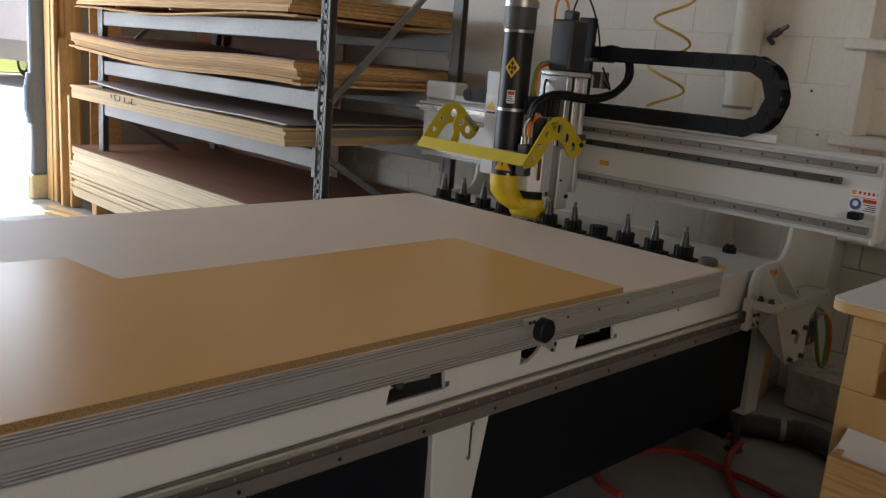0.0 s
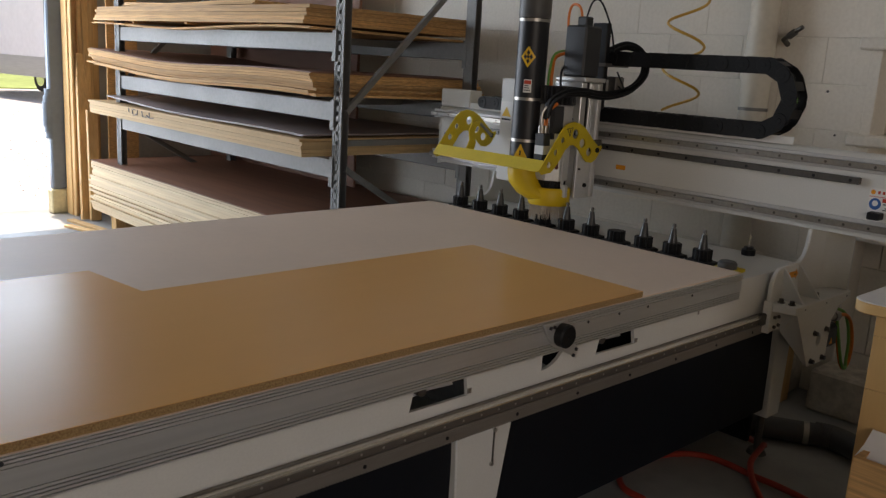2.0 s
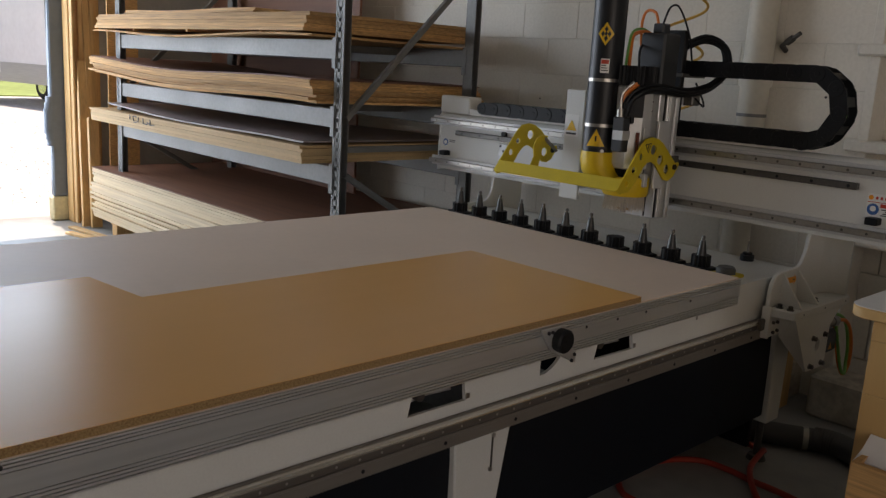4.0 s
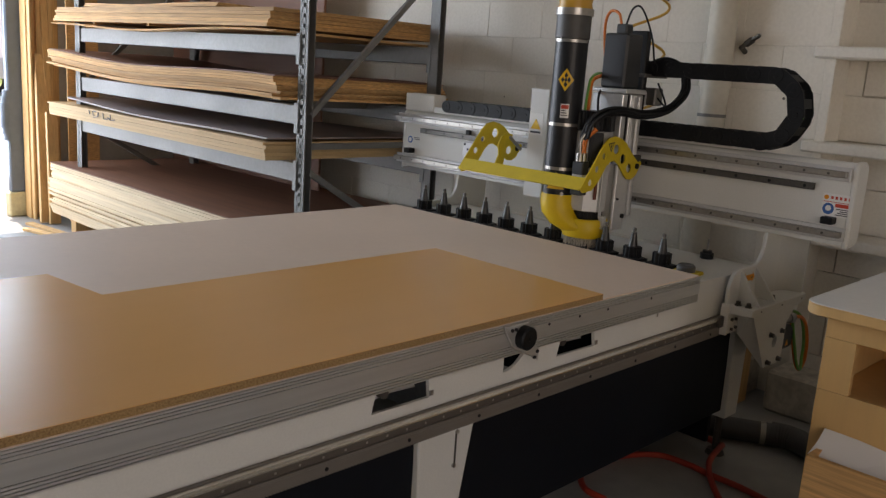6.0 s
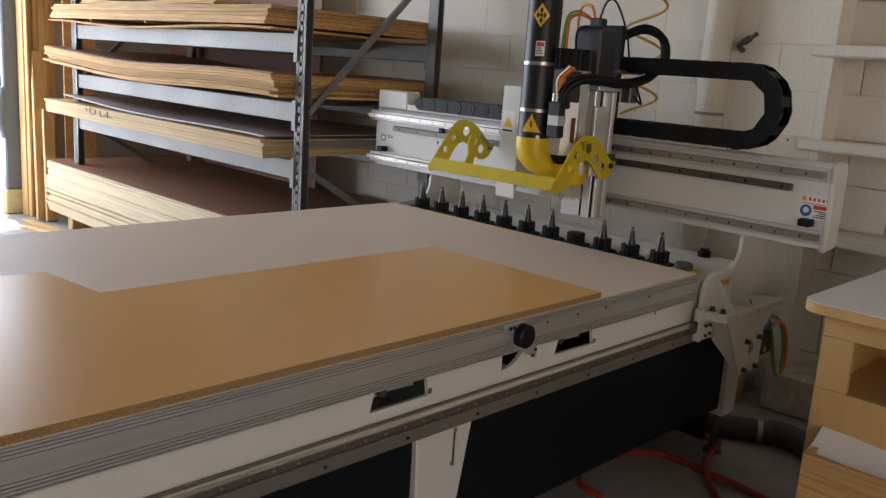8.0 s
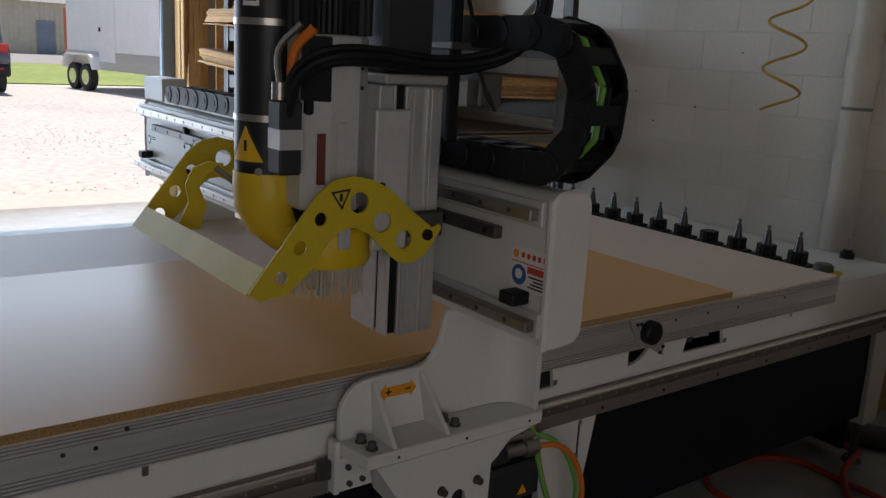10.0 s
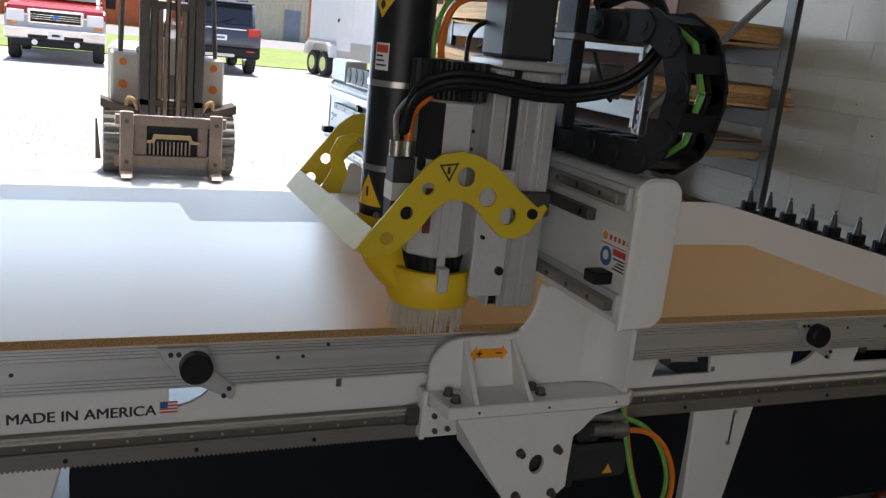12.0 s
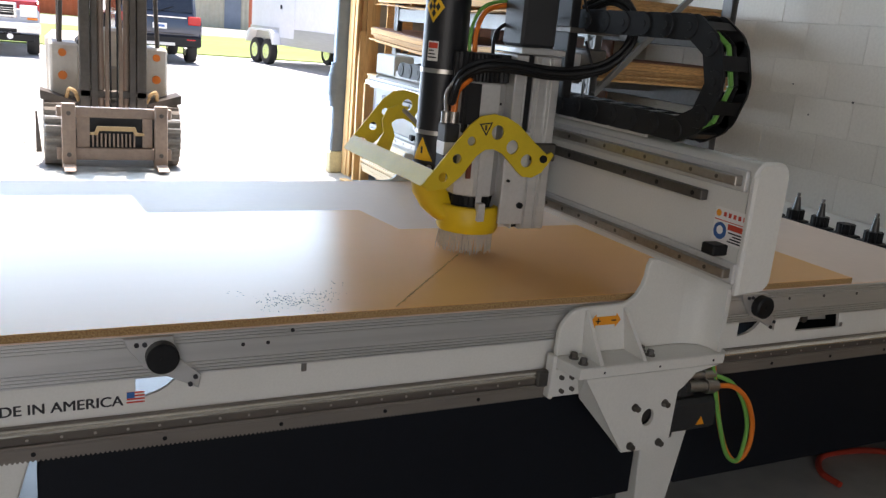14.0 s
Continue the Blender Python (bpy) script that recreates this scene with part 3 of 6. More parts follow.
def rack_bar_mesh(x0, x1, y0, y1, z0, z1):
    """A straight rack: a bar whose lower edge is cut into fine teeth."""
    n = 420
    step = (x1 - x0) / n
    out = [(x1, z1), (x0, z1)]
    for i in range(n):
        x = x0 + i * step
        out += [(x, z0), (x + step * 0.28, z0 - 0.0038), (x + step * 0.55, z0 - 0.0038), (x + step * 0.83, z0)]
    out.append((x1, z0))
    return plate(nb(), out, "y", y0, y1)


def build_router():
    r = thing("cnc_router_table", (0, 0, 0), "white steel router table with aluminium edges and dark lower panels", "router machine")
    part("spoilboard", box(nb(), TX0, TX1, 0.004, TY1, TZ - 0.028, TZ, 0.003), M_SPOIL, r, "pinkish fibre spoilboard")
    # grooved aluminium edge, front and back
    for s, y in ((-1, 0.0), (1, TY1)):
        bm = nb()
        d = 0.02 * (-s)
        y0, y1 = sorted((y + 0.003 * -s, y + d))
        box(bm, TX0, TX1, y0, y1, 0.70, TZ - 0.004)
        for z0, z1 in ((0.783, 0.787), (0.7765, 0.7805), (0.770, 0.774), (0.728, 0.7665), (0.7205, 0.7245), (0.7135, 0.7175), (0.7065, 0.7105), (0.700, 0.7035)):
            a, b = sorted((y + 0.003 * -s, y - 0.002 * -s))
            box(bm, TX0, TX1, a, b, z0, z1)
        part("edge_profile", bm, M_ALU, r, "grooved aluminium edge", shade=False)
    # front and back panels with the hand openings
    holes = [[(-0.870, 0.650), (-0.688, 0.650), (-0.696, 0.708), (-0.856, 0.710)], [(-0.192, 0.654), (-0.008, 0.652), (-0.020, 0.709), (-0.178, 0.706)]]
    for x in (-1.988, -0.385):
        holes.append([(x - 0.035, 0.712), (x - 0.035, 0.655)] + [(x - 0.035 + 0.095 * math.cos(a), 0.735 - 0.08 * math.sin(a)) for a in (1.35, 1.1, 0.85, 0.6)] + [(x + 0.045, 0.712)])
    for y0, y1 in ((0.006, 0.016), (TY1 - 0.016, TY1 - 0.006)):
        bm = pierced([(-2.55, 0.565), (1.05, 0.565), (1.05, 0.765), (-2.55, 0.765)], holes, y0, y1)
        part("side_panel", bm, M_WHITE, r, shade=False)
    for x in (-2.545, 1.04):
        part("end_panel", box(nb(), x, x + 0.01, 0.016, TY1 - 0.016, 0.565, 0.765), M_WHITE, r)
    part("tool_shelf", box(nb(), TX1 + 0.001, 1.05, 0.016, TY1 - 0.006, 0.752, 0.765, 0.003), M_WHITE, r, "white painted shelf for the tool holders")
    part("bed_plate", box(nb(), -2.53, TX1, 0.03, TY1 - 0.03, 0.735, 0.762), M_WHITE, r)
    for x in (-1.55, -0.6, 0.4):
        part("cross_member", box(nb(), x - 0.04, x + 0.04, 0.03, TY1 - 0.03, 0.57, 0.73), M_DARKSTEEL, r)
    # running rails: bright round-edged guide on a dark seat, a ledge, and the toothed rack below
    for s, y in ((-1, 0.0), (1, TY1)):
        def yy(a, b):
            return sorted((y + s * a, y + s * b))
        rail_bar = part("rail_beam", box(nb(), -2.56, 1.16, *yy(-0.004, 0.006), 0.558, 0.624, 0.001), M_RAIL, r)
        part("guide_rail", box(nb(), -2.56, 1.16, *yy(0.0062, 0.024), 0.610, 0.622, 0.004), M_BRIGHT, rail_bar, "polished steel guide rail")
        part("rail_seat", box(nb(), -2.56, 1.16, *yy(0.0062, 0.019), 0.594, 0.6098, 0.001), M_SEAT, rail_bar)
        part("ledge", box(nb(), -2.56, 1.16, *yy(0.0062, 0.025), 0.587, 0.5938, 0.001), M_RAIL, rail_bar)
        part("tooth_rack", rack_bar_mesh(-2.56, 1.16, *yy(0.0062, 0.019), 0.5595, 0.584), M_RAIL, rail_bar, shade=False)
        if s < 0:
            screws(rail_bar, [(-2.45 + i * 0.24, y + s * 0.0185, 0.572) for i in range(15)], (0, s, 0), 0.0048, 0.002, M_BLACK)
            screws(rail_bar, [(-2.40 + i * 0.06, y + s * 0.0185, 0.602) for i in range(58)], (0, s, 0), 0.003, 0.0015, M_STEEL)
    # legs and dark panels
    for x0, x1, b0, b1 in ((-2.50, -2.213, -2.50, -2.36), (-0.708, -0.508, -0.680, -0.600), (0.93, 1.06, 0.955, 1.045)):
        for y0, y1 in ((0.012, 0.10), (TY1 - 0.10, TY1 - 0.012)):
            end = 0.17 if x0 > 0 else 0.02
            leg = part("leg", plate(nb(), [(x0, 0.556), (x1, 0.556), (b1, end), (b0, end)], "y", y0, y1, 0.004), M_WHITE, r)
            if x0 > 0:
                bm = nb()
                rod(bm, ((b0 + b1) / 2, (y0 + y1) / 2, 0.018), ((b0 + b1) / 2, (y0 + y1) / 2, end + 0.02), 0.014, 12)
                rod(bm, ((b0 + b1) / 2, (y0 + y1) / 2, 0.0), ((b0 + b1) / 2, (y0 + y1) / 2, 0.018), 0.038, 18, 0.03)
                part("levelling_foot", bm, M_DARKSTEEL, leg)
            else:
                part("foot_pad", box(nb(), b0 + 0.01, b1 - 0.01, y0, y1, 0.0, 0.022, 0.003), M_BLACK, leg)
    for x0, x1, low in ((-2.205, -0.70, 0.20), (-0.535, 0.945, 0.20)):
        for y in (0.03,):
            corner = 0.035
            out = [(x0, low), (x1, low), (x1, 0.550 - corner)] + arc(x1 - corner, 0.550 - corner, corner, 0, 90, 4)[1:] + arc(x0 + corner, 0.550 - corner, corner, 90, 180, 4)
            part("lower_panel", plate(nb(), out, "y", y, y + 0.025, 0.004), M_PANEL, r, "navy black lower panel")
    # unseen rear plates, added so the hand openings look into the dark
    for x0, x1 in ((-1.55, -0.73), (-0.58, 0.85)):
        part("rear_panel", box(nb(), x0, x1, TY1 - 0.055, TY1 - 0.03, 0.03, 0.545), M_PANEL, r)
    for x in (-2.5, 1.0):
        part("end_cover", box(nb(), x, x + 0.02, 0.10, TY1 - 0.10, 0.03, 0.56), M_PANEL, r)
    # small holes along the aluminium edge, their inner shade drawn as black discs
    for x, z in ((-2.30, 0.745), (-1.813, 0.755), (-1.761, 0.755), (-1.709, 0.778), (-0.25, 0.761), (-0.11, 0.761), (0.03, 0.760), (0.27, 0.758)):
        bm = nb()
        rod(bm, (x, 0.0, z), (x, -0.0032, z), 0.0042, 10)
        part("screw_hole", bm, M_INK, r)
    slot = part("slot", box(nb(), -1.684, -1.672, 0.0030, 0.0075, 0.678, 0.704, 0.002), M_STEEL, r, "small steel latch plate")
    part("slot", box(nb(), 0.33, 0.338, 0.0035, 0.0075, 0.685, 0.70, 0.001), M_STEEL, r)
    # cast levers seen through the hand openings
    for x in (-0.19, -0.87):
        bm = plate(nb(), [(x + 0.01, 0.655), (x + 0.10, 0.665), (x + 0.18, 0.662), (x + 0.17, 0.682), (x + 0.08, 0.695), (x + 0.02, 0.690)], "y", 0.05, 0.075, 0.004)
        lever = part("lever", bm, M_ALU, r, "cast aluminium clamp lever")
        bm = nb()
        rod(bm, (x + 0.06, 0.03, 0.678), (x + 0.06, 0.051, 0.678), 0.012, 14)
        part("lever_boss", bm, M_DARKSTEEL, lever)
        part("catch", box(nb(), x + 0.180, x + 0.192, 0.0015, 0.0055, 0.655, 0.668, 0.001), M_STEEL, lever)
    # stop knobs with their plates
    for x in (-1.988, -0.385):
        bm = nb()
        plate(bm, [(x - 0.06, 0.788), (x + 0.035, 0.788), (x + 0.045, 0.74), (x + 0.09, 0.70), (x + 0.085, 0.672), (x + 0.05, 0.69), (x - 0.02, 0.725), (x - 0.05, 0.765)], "y", -0.012, -0.003, 0.002)
        pl = part("stop_plate", bm, M_ALU, r, "cast aluminium stop plate")
        bm = nb()
        rod(bm, (x + 0.012, -0.012, 0.750), (x + 0.012, -0.034, 0.750), 0.0315, 28)
        rod(bm, (x + 0.012, -0.034, 0.750), (x + 0.012, -0.038, 0.750), 0.0315, 28, 0.027)
        rod(bm, (x + 0.012, -0.037, 0.750), (x + 0.012, -0.040, 0.750), 0.005, 12)
        part("knob", bm, M_BLACK, pl, "black plastic stop knob")
        for dx, dz in ((-0.035, 0.775), (-0.02, 0.775), (0.068, 0.683), (0.078, 0.698)):
            bm = nb()
            rod(bm, (x + dx, -0.011, dz), (x + dx, -0.016, dz), 0.005, 8)
            part("bolt", bm, M_INK, pl)
    # printed words and a small flag
    letters("lettering", "MADE IN AMERICA", 0.030, pose(-2.313, 0.0058, 0.6425, 90, 0, 0), M_INK, r, "black printed words", 0.266)
    fx, fz = -2.040, 0.646
    flag = part("flag", box(nb(), fx, fx + 0.034, 0.0045, 0.0058, fz, fz + 0.024), M_STICKW, r, "small striped flag sticker")
    for k in range(4):
        part("stripe", box(nb(), fx, fx + 0.034, 0.0040, 0.0046, fz + k * 0.0069, fz + k * 0.0069 + 0.0034), M_STICKR, flag)
    part("canton", box(nb(), fx, fx + 0.015, 0.0035, 0.0041, fz + 0.011, fz + 0.024), M_STICKB, flag)
    for x, z in ((-0.575, 0.53), (-0.58, 0.44)):
        bm = nb()
        rod(bm, (x, 0.012, z), (x, 0.007, z), 0.006, 8)
        part("leg_bolt", bm, M_STEEL, r)
    part("leg_pin", box(nb(), -0.579, -0.576, 0.008, 0.012, 0.44, 0.53), M_DARKSTEEL, r)
    return r


def build_workpiece():
    """A stepped remnant of melamine board: three widths."""
    w = thing("melamine_sheet", (0, 0, 0), "maple melamine particle board with a stepped edge", "board")
    out = [(-2.44, 0.0), (0.0, 0.0), (0.0, 0.70), (-1.175, 0.70), (-1.21, 0.965), (-1.885, 0.965), (-1.90, 1.22), (-2.44, 1.22)]
    part("core", plate(nb(), out, "z", TZ + 0.0005, ST - 0.0012), M_CHIPEDGE, w, "coarse particle board core", shade=False)
    part("face", plate(nb(), out, "z", ST - 0.0012, ST, 0.0004), M_MELAMINE, w, "glossy maple melamine face")
    return w


def build_tools():
    first = None
    for i in range(11):
        y = 1.475 - i * 0.1258
        if first is None:
            first = thing("tool_holder", (0.69, y, 0.765), "steel tool taper standing in a black fork", "tool holder", "tool holders in the rack")
            bm = nb()
            plate(bm, [(-0.03, -0.05), (0.03, -0.05), (0.045, 0.0), (0.03, 0.05), (-0.03, 0.05), (-0.045, 0.0)], "z", 0.0, 0.012, 0.002)
            part("fork", bm, M_BLACK, first)
            bm = nb()
            out = [((0.035 if (k // 2) % 2 else 0.029) * math.cos(2 * math.pi * k / 40), (0.035 if (k // 2) % 2 else 0.029) * math.sin(2 * math.pi * k / 40)) for k in range(40)]
            plate(bm, out, "z", 0.012, 0.052, 0.001)
            part("collet_nut", bm, M_BLACK, first)
            empty = copy_thing(first, pose(0.69, 1.475 - 7 * 0.1258, 0.765))
            tagged(empty, "black tool fork with no tool in it")
            bm = nb()
            rod(bm, (0, 0, 0.05), (0, 0, 0.105), 0.018, 16, 0.009)
            part("taper", bm, M_TAPER, first)
            bm = nb()
            rod(bm, (0, 0, 0.105), (0, 0, 0.111), 0.005, 12)
            rod(bm, (0, 0, 0.111), (0, 0, 0.122), 0.0075, 12, 0.006)
            part("pull_stud", bm, M_DARKSTEEL, first)
        elif i != 7:
            copy_thing(first, pose(0.69, y, 0.765, 0, 0, random.uniform(-8, 8)))
    lone = thing("lone_tool_holder", (1.0, 0.20, 0.765), "single small black tool holder standing on the shelf", "tool holder")
    bm = nb()
    rod(bm, (0, 0, 0), (0, 0, 0.022), 0.026, 20)
    rod(bm, (0, 0, 0.022), (0, 0, 0.032), 0.018, 16)
    part("nut", bm, M_BLACK, lone)
    bm = nb()
    rod(bm, (0, 0, 0.032), (0, 0, 0.075), 0.004, 10)
    part("stud", bm, M_STEEL, lone)
    b = thing("tool_sensor", (0.66, 0.10, 0.765), "grey round touch pad on a yellow plate", "tool sensor")
    part("base", box(nb(), -0.05, 0.05, -0.045, 0.045, 0.0, 0.012, 0.003), M_YELLOW, b)
    bm = nb()
    rod(bm, (0, 0, 0.012), (0, 0, 0.03), 0.033, 24)
    rod(bm, (0, 0, 0.03), (0, 0, 0.037), 0.033, 24, 0.026)
    part("pad", bm, M_DUST, b)

# ---- the gantry: its own space has the beam's face at x = 0 ----
# time, place of the beam's face along the table
GX = [(0, 1.025), (7.1, 1.025), (7.3, 0.985), (7.5, 0.923), (8.0, 0.853), (8.2, 0.682), (8.6, 0.31), (9.2, -0.36), (9.7, -0.83), (10.1, -1.08), (10.3, -1.149), (10.5, -1.207),
      (11.0, -1.212), (11.5, -1.217), (12.0, -1.21), (12.2, -1.185), (12.5, -1.115), (13.0, -1.063), (13.5, -0.919), (14.0, -0.775)]
# time, place of the carriage along the beam
CY = [(0, 0.98), (2.75, 0.98), (3.0, 0.945), (3.25, 0.78), (3.5, 0.62), (3.7, 0.598), (8.2, 0.592), (8.7, 0.44), (9.2, 0.22), (9.7, 0.06), (10.1, -0.005), (10.3, -0.02), (10.5, -0.040), (11.0, -0.052), (11.5, -0.052),
      (12.0, -0.032), (12.2, 0.0), (12.5, 0.08), (13.0, 0.138), (13.5, 0.30), (14.0, 0.452)]
# time, height of the spindle over its cutting height
SZ = [(0, -0.085), (1.1, -0.085), (1.5, -0.065), (2.0, -0.015), (2.25, 0.04), (2.5, 0.095), (2.75, 0.13), (3.0, 0.142), (3.7, 0.14), (4.2, 0.06), (4.8, -0.07), (5.2, -0.092), (5.7, -0.09),
      (6.0, -0.065), (6.5, -0.015), (6.75, 0.05), (7.0, 0.11), (7.3, 0.14), (8.0, 0.15), (10.1, 0.163), (10.3, 0.162), (10.5, 0.158), (11.0, 0.067), (11.5, 0.030), (12.0, 0.012), (12.3, 0.0), (14.0, 0.0)]


def value(rows, t):
    for (a, va), (b, vb) in zip(rows, rows[1:]):
        if a <= t <= b:
            return va + (vb - va) * (t - a) / (b - a)
    return rows[-1][1]


TIMES = sorted({t for rows in (GX, CY, SZ) for t, _ in rows})
MOVING = []


def bracket(g, y, s):
    """The foot on the running rail: bearing plate, shelf, hanging drive plate, riser and gussets. s: the way outwards."""
    def at(d):
        return y + s * d

    def yy(a, b):
        return sorted((at(a), at(b)))
    bearing = part("bearing_plate", box(nb(), -0.289, -0.16, *yy(0.018, 0.030), 0.566, 0.639, 0.002), M_WHITE, g)
    part("bearing_lip", box(nb(), -0.291, -0.279, *yy(0.0, 0.0305), 0.562, 0.676, 0.002), M_WHITE, bearing)
    for bx, bz in ((-0.262, 0.618), (-0.258, 0.582), (-0.228, 0.585), (-0.232, 0.616)):
        bm = nb()
        rod(bm, (bx, at(0.029), bz), (bx, at(0.038), bz), 0.0062, 6)
        part("bolt", bm, M_DARKSTEEL, bearing)
    for bx in (-0.300, 0.16):
        part("runner_block", box(nb(), bx - 0.02, bx + 0.05, *yy(0.002, 0.0175), 0.590, 0.632, 0.004), M_DARKSTEEL, bearing)
    # hanging plate with an oval opening, and the flange that ties it back to the bearing plate
    oval = [(-0.030 + 0.019 * math.cos(2 * math.pi * k / 24), 0.513 + 0.024 * math.sin(2 * math.pi * k / 24)) for k in range(24)]
    out = [(-0.238, 0.638), (-0.098, 0.424), (0.022, 0.420), (0.052, 0.448), (0.056, 0.575), (0.072, 0.586), (0.108, 0.622), (0.185, 0.638)]
    low = part("drive_plate", pierced(out, [oval], *yy(0.090, 0.100)), M_WHITE, g, shade=False)
    bm = nb()
    near, far = at(0.091), at(0.030)
    quad = [(-0.236, near, 0.638), (-0.097, near, 0.425), (-0.200, far, 0.556), (-0.215, far, 0.638)]
    a = [bm.verts.new(q) for q in quad]
    b = [bm.verts.new((q[0] + 0.010, q[1], q[2] + 0.002)) for q in quad]
    bm.faces.new(a)
    bm.faces.new(list(reversed(b)))
    for i in range(4):
        bm.faces.new((a[i], b[i], b[(i + 1) % 4], a[(i + 1) % 4]))
    part("side_flange", bm, M_WHITE, low, shade=False)
    part("rear_lip", box(nb(), 0.053, 0.062, *yy(0.045, 0.0895), 0.440, 0.545, 0.002), M_WHITE, low)
    for bx, bz in ((0.018, 0.547), (-0.076, 0.546), (-0.075, 0.440), (0.017, 0.438)):
        bm = nb()
        rod(bm, (bx, at(0.099), bz), (bx, at(0.103), bz), 0.0105, 14)
        rod(bm, (bx, at(0.103), bz), (bx, at(0.115), bz), 0.0085, 6)
        part("bolt", bm, M_DARKSTEEL, low)
    bm = nb()
    rod(bm, (-0.030, at(0.052), 0.513), (-0.030, at(0.074), 0.513), 0.030, 20)
    part("pinion", bm, M_DARKSTEEL, low)
    out = [(-0.279, at(0.0)), (-0.262, at(0.1045)), (0.190, at(0.1045)), (0.212, at(0.085)), (0.212, at(0.0))]
    shelf = part("shelf_plate", plate(nb(), out, "z", 0.640, 0.668, 0.0025), M_WHITE, g)
    for bx in (-0.19, -0.02, 0.155):
        bm = nb()
        rod(bm, (bx, at(0.1035), 0.653), (bx, at(0.1055), 0.653), 0.0032, 8)
        part("screw", bm, M_INK, shelf)
    out = [(-0.274, 0.6685), (-0.274, 0.727), (-0.268, 0.748), (-0.253, 0.769), (-0.238, 0.782), (-0.215, 0.789), (-0.184, 0.791), (-0.087, 0.793), (-0.070, 0.799), (-0.052, 0.813), (-0.036, 0.838), (-0.029, 0.862),
           (-0.027, 0.888), (-0.020, 0.906), (0.185, 0.906), (0.185, 0.6685)]
    riser = part("riser", plate(nb(), out, "y", *yy(0.0, 0.016), 0.003), M_WHITE, g)
    for gx0, gx1 in ((-0.205, -0.199), (-0.090, -0.068)):
        bm = nb()
        v = [(gx0, at(0.016), 0.783), (gx0, at(0.020), 0.783), (gx1, at(0.098), 0.6685), (gx1, at(0.016), 0.6685)]
        a = [bm.verts.new(q) for q in v]
        b = [bm.verts.new((q[0] + 0.010, q[1], q[2])) for q in v]
        bm.faces.new(a)
        bm.faces.new(list(reversed(b)))
        for i in range(4):
            bm.faces.new((a[i], b[i], b[(i + 1) % 4], a[(i + 1) % 4]))
        part("gusset", bm, M_WHITE, riser, shade=False)
    # curved web at the rear edge of the riser
    web = [(0.10, at(0.0165)), (0.135, at(0.020)), (0.160, at(0.034)), (0.172, at(0.058)), (0.176, at(0.092)), (0.190, at(0.092)), (0.190, at(0.0165))]
    part("web", plate(nb(), web, "z", 0.6685, 0.895, 0.002), M_WHITE, riser)
    # arrow sticker
    zc, xc, ys = 0.752, -0.139, at(0.0172)
    out = [(xc - 0.046, zc), (xc - 0.031, zc + 0.018), (xc - 0.031, zc + 0.011), (xc + 0.031, zc + 0.011), (xc + 0.031, zc + 0.018), (xc + 0.046, zc), (xc + 0.031, zc - 0.018), (xc + 0.031, zc - 0.011), (xc - 0.031, zc - 0.011), (xc - 0.031, zc - 0.018)]
    part("arrow_sticker", plate(nb(), out, "y", *sorted((ys, at(0.0158)))), M_STICKO, riser, "orange double arrow sticker")
    for x0, x1, hz in ((xc - 0.031, xc - 0.017, 0.0016), (xc - 0.0256, xc - 0.0224, 0.007), (xc + 0.017, xc + 0.031, 0.0016)):
        part("mark", box(nb(), x0, x1, *sorted((ys, ys + s * 0.0008)), zc - hz, zc + hz), M_INK, riser)
    for bx, d in ((-0.236, 0.036), (-0.234, 0.074), (-0.030, 0.036), (-0.024, 0.066)):
        bm = nb()
        rod(bm, (bx, at(d), 0.6675), (bx, at(d), 0.671), 0.0125, 14)
        rod(bm, (bx, at(d), 0.671), (bx, at(d), 0.683), 0.009, 6)
        part("bolt", bm, M_DARKSTEEL, riser)
    # drive motor with its plugs and cables
    motor = part("drive_motor", box(nb(), 0.064, 0.255, *yy(-0.02, 0.058), 0.425, 0.518, 0.012), M_MOTOR, g)
    part("motor_flange", box(nb(), 0.063, 0.10, *yy(-0.025, 0.064), 0.418, 0.530, 0.006), M_MOTOR, motor)
    bm = nb()
    plate(bm, [(0.180, 0.444), (0.208, 0.444), (0.194, 0.468)], "y", *yy(0.058, 0.0595))
    part("warning_mark", bm, M_STICKO, motor)
    part("motor_cap", box(nb(), 0.11, 0.175, *yy(-0.01, 0.045), 0.518, 0.575, 0.01), M_MOTOR, motor)
    for z, r, d in ((0.582, 0.013, 0.030), (0.556, 0.016, 0.046)):
        bm = nb()
        rod(bm, (0.14, at(d), z), (0.235, at(d + 0.008), z - 0.004), r, 14)
        rod(bm, (0.195, at(d + 0.005), z - 0.003), (0.222, at(d + 0.007), z - 0.004), r * 1.3, 12)
        part("plug", bm, M_STEEL, motor)
    part("power_cable", tube(nb(), [(0.232, at(0.054), 0.552), (0.290, at(0.064), 0.545), (0.345, at(0.066), 0.502), (0.385, at(0.066), 0.423), (0.385, at(0.066), 0.345), (0.350, at(0.064), 0.312), (0.305, at(0.062), 0.352), (0.268, at(0.056), 0.437), (0.243, at(0.046), 0.535), (0.225, at(0.02), 0.66)], 0.0072, 8), M_ORANGE, motor)
    part("signal_cable", tube(nb(), [(0.232, at(0.038), 0.578), (0.285, at(0.056), 0.556), (0.335, at(0.058), 0.502), (0.372, at(0.058), 0.423), (0.372, at(0.060), 0.352), (0.343, at(0.072), 0.318), (0.300, at(0.071), 0.345), (0.262, at(0.064), 0.437), (0.236, at(0.052), 0.535), (0.218, at(0.026), 0.66)], 0.0062, 8), M_GREEN, motor)


